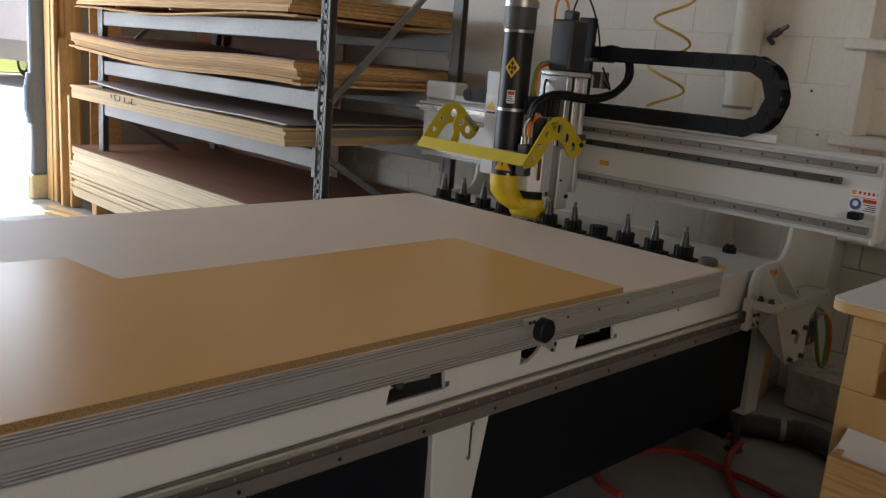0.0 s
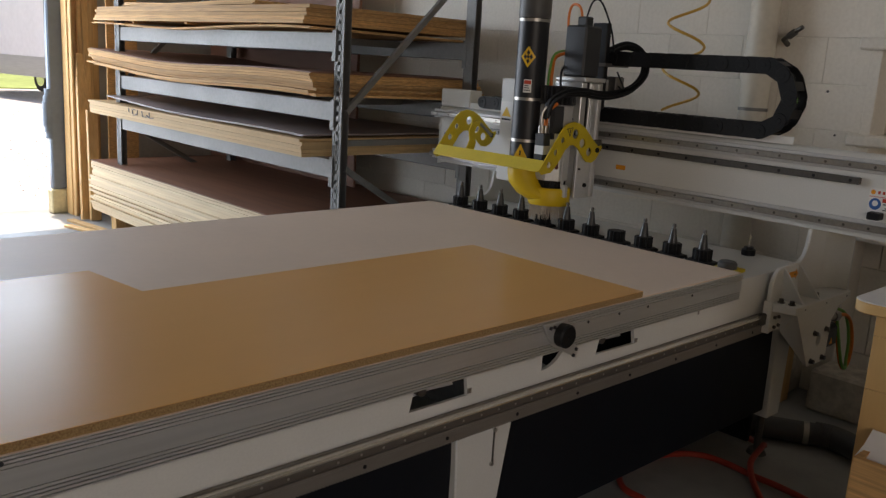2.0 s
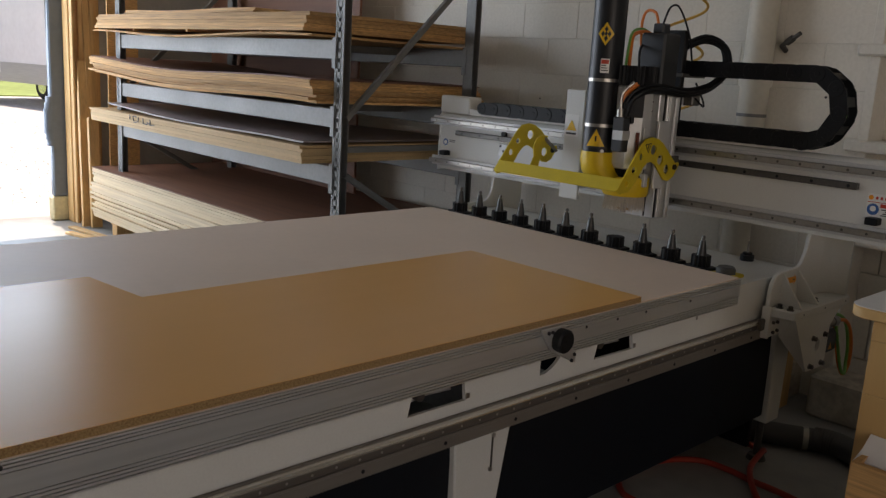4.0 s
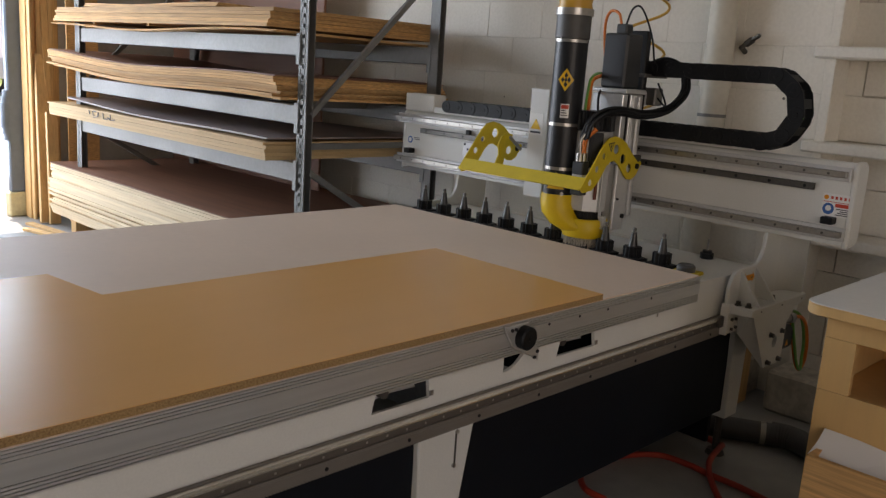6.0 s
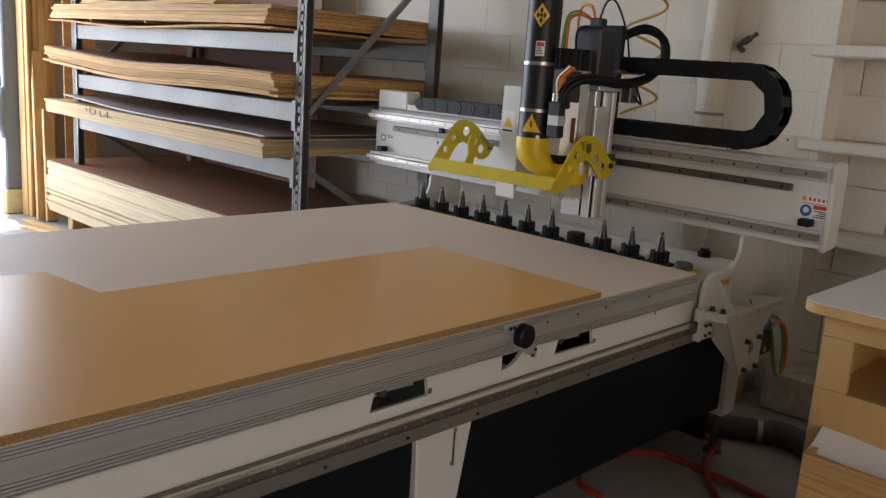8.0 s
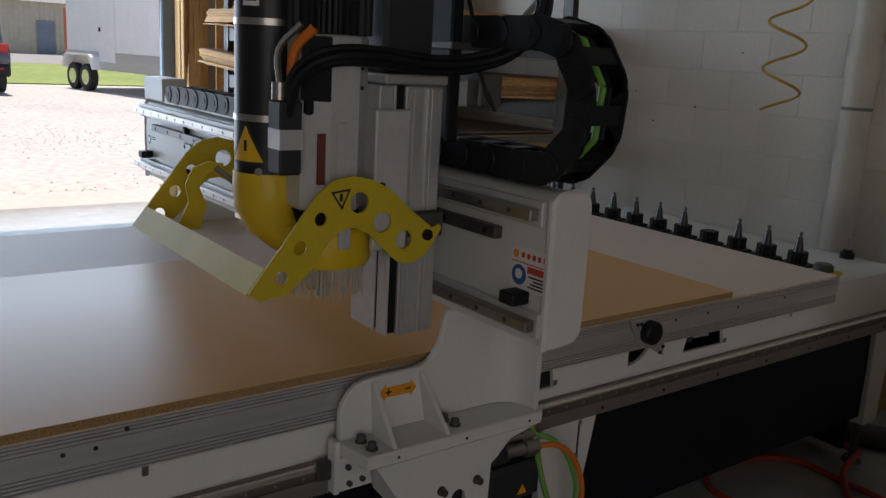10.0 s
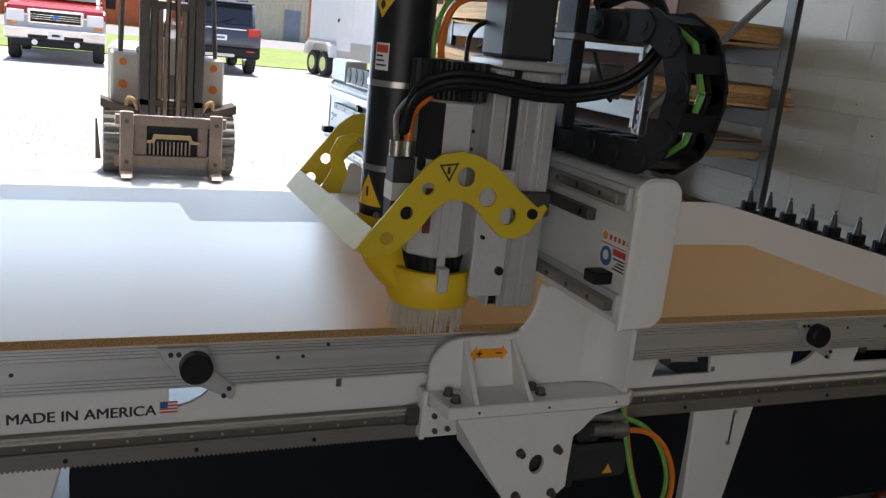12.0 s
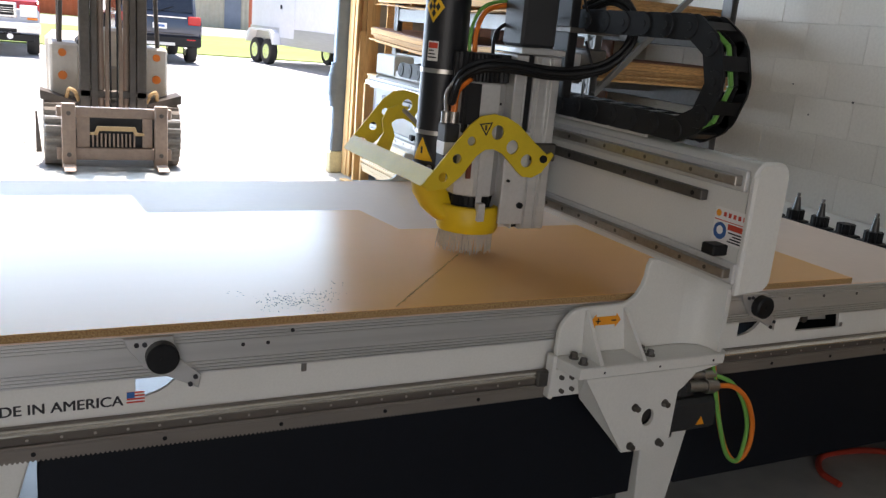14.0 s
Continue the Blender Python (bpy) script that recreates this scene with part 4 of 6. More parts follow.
def link_mesh():
    """One link of the cable chain: two side plates with round bosses, and two crossbars."""
    bm = nb()
    for x, s in ((-0.043, -1), (0.037, 1)):
        plate(bm, arc(-0.032, 0, 0.0305, 90, 270, 8) + arc(0.032, 0, 0.0305, -90, 90, 8), "x", x, x + 0.006)
        o = x if s < 0 else x + 0.006
        rod(bm, (o, -0.038, 0), (o + s * 0.0025, -0.038, 0), 0.0285, 20, 0.027)
        rod(bm, (o + s * 0.002, -0.038, 0), (o + s * 0.0040, -0.038, 0), 0.010, 14, 0.009)
    for z in (-0.0275, 0.0225):
        box(bm, -0.038, 0.038, -0.017, 0.017, z, z + 0.005)
    return finish("link", bm, M_BLACK, True)


PITCH, LINKS, ANCHOR, R_BEND, Z_LOW = 0.086, 30, 1.66, 0.12, 1.236


def chain_pose(k, s):
    """Where link k lies when the carriage stands at s."""
    turn_y = s / 2 - 0.232
    run = k * PITCH
    straight = ANCHOR - turn_y
    if run <= straight:
        return pose(0.032, ANCHOR - run, Z_LOW, 180, 0, 0)
    a = (run - straight) / R_BEND
    if a <= math.pi:
        return pose(0.032, turn_y - R_BEND * math.sin(a), Z_LOW + R_BEND * (1 - math.cos(a)), 180 - math.degrees(a), 0, 0)
    return pose(0.032, turn_y + (run - straight - math.pi * R_BEND), Z_LOW + 2 * R_BEND, 0, 0, 0)


def build_gantry():
    g = thing("router_gantry", (GX[0][1], 0, 0), "white gantry beam with a yellow-guarded router spindle", "router gantry")
    Y0, Y1 = -0.303, 2.015
    out = [(0.0, 0.905), (0.0, 1.165)] + arc(0.03, 1.165, 0.03, 180, 90, 5) + arc(0.06, 1.165, 0.03, 90, 0, 5) + arc(0.06, 0.935, 0.03, 0, -90, 5)
    beam = part("beam", plate(nb(), [(p[0], p[1]) for p in out], "y", Y0 + 0.02, Y1 - 0.02), M_WHITE, g)
    cap_out = [(-0.003, 0.895), (-0.003, 1.165)] + arc(0.03, 1.165, 0.036, 180, 90, 6) + arc(0.062, 1.165, 0.036, 90, 0, 6) + arc(0.062, 0.935, 0.036, 0, -90, 6)
    for a, b in ((Y0, Y0 + 0.021), (Y1 - 0.021, Y1)):
        part("end_cap", plate(nb(), cap_out, "y", a, b, 0.006), M_WHITE, g)
    for z, y0, y1, w in ((1.155, Y0 + 0.03, Y1 + 0.03, 0.024), (0.945, Y0 + 0.02, Y1 + 0.03, 0.024)):
        shelf = part("rail_seat", box(nb(), -0.012, -0.0005, y0 - 0.008, y1, z - 0.024, z + 0.024, 0.002), M_GREYBODY, g)
        rail = part("linear_rail", box(nb(), -0.034, -0.012, y0, y1, z - 0.011, z + 0.011, 0.002), M_STEEL, g)
        screws(rail, [(-0.034, y0 + 0.06 + i * 0.085, z) for i in range(27)], (-1, 0, 0), 0.005, 0.0012, M_DARKSTEEL)
    rack_bar = part("tooth_rack", box(nb(), -0.022, -0.0005, Y0 + 0.14, Y1 - 0.15, 1.088, 1.112, 0.002), M_DARKSTEEL, g)
    screws(rack_bar, [(-0.022, Y0 + 0.17 + i * 0.13, 1.10) for i in range(16)], (-1, 0, 0), 0.006, 0.0015, M_BLACK)
    # tray and junction box on top at the far end
    part("chain_tray", box(nb(), 0.005, 0.014, 0.1, Y1 - 0.22, 1.196, 1.225), M_WHITE, g)
    part("junction_box", box(nb(), 0.0, 0.09, Y1 - 0.22, Y1 - 0.005, 1.196, 1.285, 0.006), M_WHITE, g)
    # labels
    y, z = -0.300, 1.003
    lab = part("warning_label", box(nb(), -0.0014, -0.0004, y, y + 0.104, z, z + 0.080), M_STICKW, g, "white safety label with red and blue marks")
    part("label_frame", box(nb(), -0.0020, -0.0013, y + 0.002, y + 0.102, z + 0.050, z + 0.052), M_STICKR, lab)
    part("label_header", box(nb(), -0.0020, -0.0013, y + 0.003, y + 0.058, z + 0.034, z + 0.047), M_STICKR, lab)
    bm = nb()
    rod(bm, (-0.0013, y + 0.081, z + 0.026), (-0.0020, y + 0.081, z + 0.026), 0.020, 24)
    part("label_symbol", bm, M_STICKB, lab)
    bm = nb()
    rod(bm, (-0.0019, y + 0.081, z + 0.028), (-0.0025, y + 0.081, z + 0.028), 0.010, 18)
    part("label_symbol_face", bm, M_STICKW, lab)
    for k in range(4):
        part("label_bar", box(nb(), -0.0020, -0.0013, y + 0.008, y + 0.054 - 0.007 * (k % 3), z + 0.006 + k * 0.0066, z + 0.0092 + k * 0.0066), M_INK, lab)
    for k in range(5):
        part("label_bar", box(nb(), -0.0020, -0.0013, y + 0.008 + k * 0.015, y + 0.016 + k * 0.015, z + 0.061, z + 0.071), M_STICKR, lab)
    bm = nb()
    rod(bm, (-0.0013, y + 0.092, z + 0.066), (-0.0022, y + 0.092, z + 0.066), 0.008, 16)
    part("label_spot", bm, M_STICKO, lab)
    bm = nb()
    rod(bm, (-0.0004, 1.955, 1.045), (-0.0014, 1.955, 1.045), 0.018, 22)
    mark = part("round_sticker", bm, M_STICKB, g, "small round blue sticker")
    bm = nb()
    rod(bm, (-0.0013, 1.955, 1.045), (-0.0020, 1.955, 1.045), 0.011, 18)
    part("round_face", bm, M_STICKW, mark)
    for k in range(2):
        part("label_bar", box(nb(), -0.0014, -0.0004, 1.885, 1.925, 1.048 + 0.008 * k, 1.0515 + 0.008 * k), M_INK, g)
    sensor = part("switch_plate", box(nb(), -0.007, -0.0005, 1.50, 1.565, 1.005, 1.075, 0.002), M_GREYBODY, g, "small square switch plate")
    for dy, dz in ((0.012, 0.012), (0.053, 0.058), (0.032, 0.035)):
        bm = nb()
        rod(bm, (-0.0065, 1.50 + dy, 1.005 + dz), (-0.009, 1.50 + dy, 1.005 + dz), 0.006, 10)
        part("switch_screw", bm, M_INK, sensor)
    for z in (1.122, 0.975):
        part("limit_stop", box(nb(), -0.020, -0.0005, 1.515, 1.545, z - 0.012, z + 0.012, 0.004), M_BLACK, g)
    for y in (-0.254, 1.915):
        part("stop_block", box(nb(), -0.044, -0.0005, y, y + 0.042, 0.978, 1.003, 0.003), M_BLACK, g, "black end stop")
    st = part("arrow_sticker", box(nb(), -0.0016, -0.0004, 0.818, 0.866, 1.009, 1.029), M_STICKO, g, "orange arrow sticker")
    bracket(g, -0.014, -1)
    bracket(g, TY1 + 0.014, 1)

    # --- carriage, which slides along the beam ---
    c = part("carriage", box(nb(), -0.0865, -0.036, 0.025, 0.30, 0.93, 1.27, 0.004), M_GREYBODY, g, "grey sliding carriage plate")
    bm = nb()
    box(bm, -0.172, -0.088, -0.07, 0.07, 0.885, 1.37, 0.003)
    part("axis_profile", bm, M_ALU, c, "extruded aluminium lifting axis")
    for x, w, dd in ((-0.170, 0.008, 0.006), (-0.157, 0.022, 0.004), (-0.128, 0.006, 0.007), (-0.116, 0.020, 0.004)):
        part("axis_rib", box(nb(), x, x + w, -0.07 - dd, -0.0705, 0.888, 1.365, 0.001), M_ALU, c)
    # black fill that paints the shade inside the open axis slit
    part("axis_slot", box(nb(), -0.190, -0.173, -0.062, 0.062, 0.89, 1.37), M_BLACK, c, "black strip for the shade in the axis slit")
    for y0, y1 in ((-0.066, -0.030), (-0.020, 0.066)):
        part("axis_cheek", box(nb(), -0.197, -0.1905, y0, y1, 0.886, 1.37, 0.002), M_GREYBODY, c)
    part("slide_cover", box(nb(), -0.232, -0.200, -0.072, 0.072, 1.17, 1.37, 0.003), M_ALU, c, "bright aluminium cover plate")
    part("pivot_block", box(nb(), -0.165, -0.09, -0.094, -0.0775, 1.085, 1.135, 0.003), M_DARKSTEEL, c)
    part("motor_plate", box(nb(), -0.225, -0.085, -0.08, 0.08, 1.372, 1.390, 0.003), M_ALU, c)
    mt = part("lift_motor", box(nb(), -0.215, -0.105, -0.055, 0.055, 1.391, 1.60, 0.008), M_MOTOR, c, "dark grey square servo motor")
    part("motor_plug", box(nb(), -0.15, -0.10, 0.0, 0.05, 1.60, 1.64, 0.006), M_MOTOR, mt)
    part("orange_lead", tube(nb(), [(-0.14, 0.03, 1.63), (-0.14, 0.05, 1.68), (-0.13, 0.10, 1.685), (-0.11, 0.13, 1.62), (-0.09, 0.12, 1.45)], 0.0055, 8), M_ORANGE, mt)
    part("black_lead", tube(nb(), [(-0.13, 0.02, 1.63), (-0.12, 0.0, 1.70), (-0.10, -0.03, 1.70), (-0.06, -0.06, 1.60), (-0.02, -0.06, 1.5)], 0.004, 8), M_BLACK, mt)
    part("side_plate", box(nb(), -0.205, -0.193, 0.305, 0.405, 0.905, 1.365, 0.003), M_WHITE, c, "white side plate")
    part("plate_arm", box(nb(), -0.192, -0.04, 0.33, 0.345, 0.95, 1.25, 0.003), M_WHITE, c)
    bm = nb()
    plate(bm, [(0.338, 1.195), (0.392, 1.195), (0.365, 1.238)], "x", -0.2074, -0.2060)
    part("sign_board", box(nb(), -0.2062, -0.2052, 0.328, 0.402, 1.17, 1.262), M_STICKW, c, "white warning sticker with a yellow triangle")
    part("warning_sign", bm, M_STICKY, c)
    part("sign_text", box(nb(), -0.2070, -0.2060, 0.338, 0.392, 1.178, 1.186), M_INK, c)
    part("chain_bracket", box(nb(), -0.06, 0.11, -0.05, 0.06, 1.44, 1.455, 0.002), M_DARKSTEEL, c)
    part("chain_post", box(nb(), -0.055, -0.025, -0.04, 0.04, 1.26, 1.62, 0.004), M_BLACK, c)
    part("small_valve", box(nb(), 0.0, 0.06, -0.07, 0.02, 1.33, 1.40, 0.005), M_DARKSTEEL, c)
    part("valve_lead", tube(nb(), [(0.02, -0.07, 1.36), (0.0, -0.12, 1.33), (-0.03, -0.13, 1.36), (-0.04, -0.1, 1.42)], 0.004, 6), M_BLACK, c)

    part("valve_block", box(nb(), -0.03, 0.03, -0.03, 0.04, 1.33, 1.385, 0.004), M_GREYBODY, c)
    # guard: bar and two arched arms with lightening holes
    arm = [(-0.497, 1.019), (-0.478, 1.003), (-0.425, 1.010)]
    arm += [(-0.384, 1.045), (-0.345, 1.098), (-0.320, 1.116), (-0.295, 1.118), (-0.265, 1.105), (-0.215, 1.058), (-0.195, 1.043), (-0.165, 1.040), (-0.135, 1.055), (-0.110, 1.088), (-0.100, 1.105), (-0.108, 1.112), (-0.122, 1.105)]
    arm += [(-0.165, 1.137), (-0.222, 1.185), (-0.26, 1.204), (-0.30, 1.212), (-0.340, 1.205), (-0.372, 1.180)]
    holes = [(-0.438, 1.040, 0.0135), (-0.402, 1.090, 0.0135), (-0.363, 1.138, 0.0125), (-0.286, 1.163, 0.0195), (-0.236, 1.124, 0.0195), (-0.187, 1.087, 0.0185)]
    for y in (-0.103, 0.52):
        bm = arm_with_holes(arm, holes, y, y + 0.006)
        a = part("guard_arm", bm, M_YELLOW, c, "yellow arched guard arm with round holes")
        bm = nb()
        rod(bm, (-0.135, y - 0.006, 1.093), (-0.135, y + 0.012, 1.093), 0.011, 12)
        part("pivot_bolt", bm, M_BLACK, a)
        if y > 0:
            continue
        yo = y - 0.0008
        bm = nb()
        plate(bm, [(-0.345, 1.185), (-0.305, 1.190), (-0.322, 1.152)], "y", yo, yo + 0.0007)
        part("sign_border", bm, M_INK, a)
        bm = nb()
        plate(bm, [(-0.339, 1.182), (-0.311, 1.1855), (-0.323, 1.160)], "y", yo - 0.0006, yo + 0.0001)
        tri = part("sign_face", bm, M_YELLOW, a)
        part("sign_mark", box(nb(), -0.328, -0.322, yo - 0.0012, yo - 0.0005, 1.168, 1.182), M_INK, a)
    bm = nb()
    plate(bm, [(-0.500, 1.016), (-0.496, 1.013), (-0.463, 1.056), (-0.467, 1.059)], "y", -0.097, 0.52)
    part("guard_bar", bm, M_YELLOW, c, "yellow guard bar")
    hook = [(-0.455, 1.03), (-0.40, 1.03), (-0.385, 1.08), (-0.40, 1.12), (-0.385, 1.15), (-0.35, 1.16), (-0.345, 1.172), (-0.38, 1.178), (-0.415, 1.165), (-0.432, 1.13), (-0.425, 1.09)]
    part("guard_hook", plate(nb(), hook, "y", 0.37, 0.376, 0.001), M_YELLOW, c)
    bm = nb()
    rod(bm, (-0.365, 0.373, 1.165), (-0.30, 0.36, 1.11), 0.007, 10)
    part("gas_strut", bm, M_STEEL, c)
    MOVING.append((c, [(t, pose(0, value(CY, t), 0)) for t in TIMES]))

    # --- spindle head, which also lifts ---
    bm = nb()
    n = 8
    out = [(-0.300 + 0.073 * math.cos(2 * math.pi * (k + 0.5) / n), 0.073 * math.sin(2 * math.pi * (k + 0.5) / n)) for k in range(n)]
    plate(bm, out, "z", 0.978, 1.29, 0.004)
    h = part("spindle_head", bm, M_GREYBODY, g, "light grey eight-sided router spindle")
    part("slide_plate", box(nb(), -0.236, -0.198, -0.07, 0.07, 0.92, 1.165, 0.003), M_GREYBODY, h)
    part("side_block", box(nb(), -0.25, -0.175, -0.093, -0.079, 0.905, 1.165, 0.003), M_GREYBODY, h)
    for kx, kz, kr in ((-0.19, 0.96, 0.009), (-0.235, 1.03, 0.004)):
        bm = nb()
        rod(bm, (kx, -0.092, kz), (kx, -0.101, kz), kr, 10)
        part("knob", bm, M_BLACK, h)
    cool = plate(nb(), [(-0.300 + (0.078 if (k // 2) % 2 else 0.071) * math.cos(2 * math.pi * k / 96), (0.078 if (k // 2) % 2 else 0.071) * math.sin(2 * math.pi * k / 96)) for k in range(96)], "z", 1.291, 1.365, 0.001)
    part("fan_cowl", cool, M_BLACK, h, "black finned fan cowl")
    part("nameplate", box(nb(), -0.352, -0.338, -0.0675, -0.062, 1.03, 1.12), M_BROWNPLATE, h, "dark red nameplate")
    for dz in (1.20, 1.235):
        bm = nb()
        rod(bm, (-0.265, -0.061, dz), (-0.265, -0.0635, dz), 0.004, 8)
        part("screw", bm, M_INK, h)
    bm = box(nb(), -0.027, 0.027, -0.004, 0.004, 1.175, 1.286, 0.002)
    bm.transform(Matrix.Translation((-0.3487, -0.0487, 0)) @ pose(0, 0, 0, 0, 0, -45))
    part("terminal_panel", bm, M_BLACK, h, "black terminal panel")
    part("terminal_cover", box(nb(), -0.364, -0.347, -0.045, 0.03, 1.15, 1.27, 0.004), M_BLACK, h)
    bm = nb()
    rod(bm, (-0.300, 0, 0.93), (-0.300, 0, 0.982), 0.060, 28)
    for k in range(24):
        a = 2 * math.pi * k / 24
        rod(bm, (-0.300 + 0.056 * math.cos(a), 0.061 * math.sin(a), 0.952), (-0.300 + 0.061 * math.cos(a), 0.061 * math.sin(a), 0.975), 0.004, 6)
    part("nose_ring", bm, M_BLACK, h)
    bm = nb()
    rod(bm, (-0.300, 0, 0.805), (-0.300, 0, 0.93), 0.012, 14)
    part("cutter", bm, M_STEEL, h)
    part("clip_bar", box(nb(), -0.318, -0.300, -0.0735, -0.070, 0.955, 1.14, 0.001), M_GREYBODY, h)
    part("clip", box(nb(), -0.320, -0.298, -0.097, -0.074, 0.915, 0.965, 0.002), M_GREYBODY, h)
    # connector box with cables in front
    cb = part("connector_box", box(nb(), -0.415, -0.372, -0.045, 0.005, 1.045, 1.175, 0.004), M_MOTOR, h)
    part("connector_label", box(nb(), -0.4165, -0.371, -0.0465, 0.0, 1.09, 1.125), M_GREYBODY, cb)
    bm = nb()
    rod(bm, (-0.405, -0.02, 1.175), (-0.405, -0.02, 1.205), 0.014, 14)
    rod(bm, (-0.382, -0.02, 1.175), (-0.382, -0.02, 1.205), 0.014, 14)
    part("cable_gland", bm, M_STEEL, cb)
    part("power_cable", tube(nb(), [(-0.383, -0.02, 1.20), (-0.378, -0.022, 1.26), (-0.355, -0.05, 1.30)], 0.009, 10), M_ORANGE, cb)
    part("signal_cable", tube(nb(), [(-0.405, -0.02, 1.20), (-0.408, -0.022, 1.26), (-0.38, -0.05, 1.305)], 0.006, 8), M_STEEL, cb)
    for k, (dy, dz) in enumerate(((0.0, 0.0), (-0.014, 0.010), (0.012, 0.012), (0.0, 0.022))):
        pts = [(-0.398, -0.026 + dy, 1.225 + 0.4 * dz), (-0.388, -0.045 + dy, 1.285 + dz), (-0.345, -0.078 + dy, 1.322 + dz), (-0.26, -0.095 + dy, 1.328 + dz), (-0.15, -0.105 + dy, 1.318 + dz), (-0.06, -0.118 + dy, 1.325 + dz), (0.015, -0.145 + dy, 1.355 + dz),
               (0.062, -0.165 + dy, 1.42 + dz), (0.068, -0.14 + dy, 1.50 + dz), (0.05, -0.07 + dy, 1.53 + dz), (0.015, 0.0 + dy, 1.50 + dz)]
        ob = part("conduit", tube(nb(), pts, 0.0072 if k else 0.0085, 8, 10, 0.06), M_BLACK, g, "black ribbed cable conduit")
        MOVING.append((ob, [(t, pose(0, value(CY, t), 0.5 * value(SZ, t))) for t in TIMES]))
    part("top_lead", tube(nb(), [(-0.31, 0.03, 1.36), (-0.31, 0.03, 1.42), (-0.27, 0.05, 1.48), (-0.16, 0.07, 1.50), (-0.08, 0.06, 1.47)], 0.007, 8), M_ORANGE, h)
    part("top_lead", tube(nb(), [(-0.325, 0.035, 1.36), (-0.325, 0.03, 1.43), (-0.28, 0.05, 1.49), (-0.17, 0.08, 1.51), (-0.08, 0.07, 1.48)], 0.005, 8), M_GREEN, h)
    part("top_lead", tube(nb(), [(-0.26, 0.02, 1.36), (-0.25, 0.03, 1.42), (-0.20, 0.05, 1.45), (-0.12, 0.06, 1.46)], 0.005, 8), M_BLACK, h)
    # suction hose and shoe
    hx, hy = -0.372, 0.092
    bm = nb()
    rod(bm, (hx, hy, 1.02), (hx, hy, 1.62), 0.0625, 36)
    hose = part("suction_hose", bm, M_HOSE, h, "smooth black suction tube")
    for z in (1.13, 1.30, 1.615):
        bm = nb()
        rod(bm, (hx, hy, z), (hx, hy, z + 0.012), 0.0645, 36)
        part("hose_clamp", bm, M_STEEL, hose)
    bm = nb()
    rod(bm, (hx, hy, 1.63), (hx, hy, 1.72), 0.066, 30)
    part("flex_cuff", bm, M_DUST, hose, "grey taped hose cuff")
    bm = nb()
    rod(bm, (hx, hy, 1.715), (hx, hy, 1.74), 0.072, 30)
    part("cuff_clamp", bm, M_STEEL, hose)
    bm = nb()
    pts = [(hx, hy, 1.72 + 0.04 * k) for k in range(0, 46)]
    tube(bm, pts, 0.062, 20, 2, 0.07)
    part("flex_hose", bm, M_COIL, hose, "amber flexible suction hose")
    # stickers on the hose, wrapped on its front
    for z0, z1, a0, a1, material, name in ((1.332, 1.385, 198, 228, M_STICKW, "hose_label"), (1.366, 1.381, 200, 226, M_STICKR, "hose_label")):
        part(name, wrap(hx, hy, 0.0633 if material is M_STICKW else 0.0637, a0, a1, z0, z1), material, hose)
    for a in (205,):
        part("triangle_sign", wrap_tri(hx, hy, 0.0635, a, 42, 1.05, 1.135), M_INK, hose)
        part("triangle_face", wrap_tri(hx, hy, 0.0640, a, 32, 1.057, 1.122), M_STICKY, hose)
        part("triangle_mark", wrap(hx, hy, 0.0645, a - 3, a + 3, 1.076, 1.096), M_INK, hose)
    part("diamond_sign", wrap_diamond(hx, hy, 0.0636, 208, 28, 1.475, 0.042), M_STICKY, hose)
    for da, dz in ((0, 0.017), (0, -0.017), (11, 0), (-11, 0)):
        part("arrow_mark", wrap_diamond(hx, hy, 0.0641, 208 + da, 6.5, 1.475 + dz, 0.011), M_INK, hose)
    part("arrow_mark", wrap(hx, hy, 0.0642, 204, 212, 1.4695, 1.4805), M_INK, hose)
    for k in range(3):
        part("label_bar", wrap(hx, hy, 0.0640, 201, 224 - 4 * k, 1.340 + 0.009 * k, 1.3435 + 0.009 * k), M_INK, hose)
    bm = nb()
    rod(bm, (hx - 0.04, hy - 0.047, 1.04), (hx - 0.044, hy - 0.052, 1.04), 0.007, 10)
    part("rivet", bm, M_STEEL, hose)
    shoe = part("dust_shoe", shoe_mesh(hx, hy), M_YELLOWP, h, "yellow moulded dust shoe")
    bm = nb()
    rnd = random.Random(4)
    for k in range(300):
        a = 2 * math.pi * k / 300
        rr = 0.074 + rnd.uniform(-0.006, 0.003)
        x, y = -0.300 + rr * math.cos(a) * 1.0, rr * math.sin(a)
        f = rnd.uniform(-0.012, 0.006)
        e = rnd.uniform(0.812, 0.826)
        p = [(x, y, 0.878), (x + f * math.cos(a) + rnd.uniform(-0.004, 0.004), y + f * math.sin(a) + rnd.uniform(-0.004, 0.004), e)]
        rod(bm, p[0], p[1], 0.0013, 4, 0.0006)
    part("brush", bm, M_BRISTLE, h, "clear nylon brush skirt")
    MOVING.append((h, [(t, pose(0, value(CY, t), value(SZ, t))) for t in TIMES]))

    # --- cable chain ---
    me = link_mesh()
    cores = []
    rows_t = sorted({t for t, _ in CY} | {2.85, 3.1, 3.35, 3.6, 8.45, 8.95, 9.45, 9.9, 12.35, 12.75, 13.25, 13.75})
    for k in range(LINKS):
        ob = new("chain_link", me)
        ob.parent = g
        for material, x in ((M_GREEN, -0.012), (M_GREEN, 0.004), (M_BLACK, 0.02)):
            if k == 0:
                cores.append(finish("cable_piece", rod(nb(), (x, -0.046, -0.012 if x < 0 else 0.004), (x, 0.046, -0.012 if x < 0 else 0.004), 0.0065, 8), material, True))
        for core in cores:
            piece = new("cable_piece", core)
            piece.parent = ob
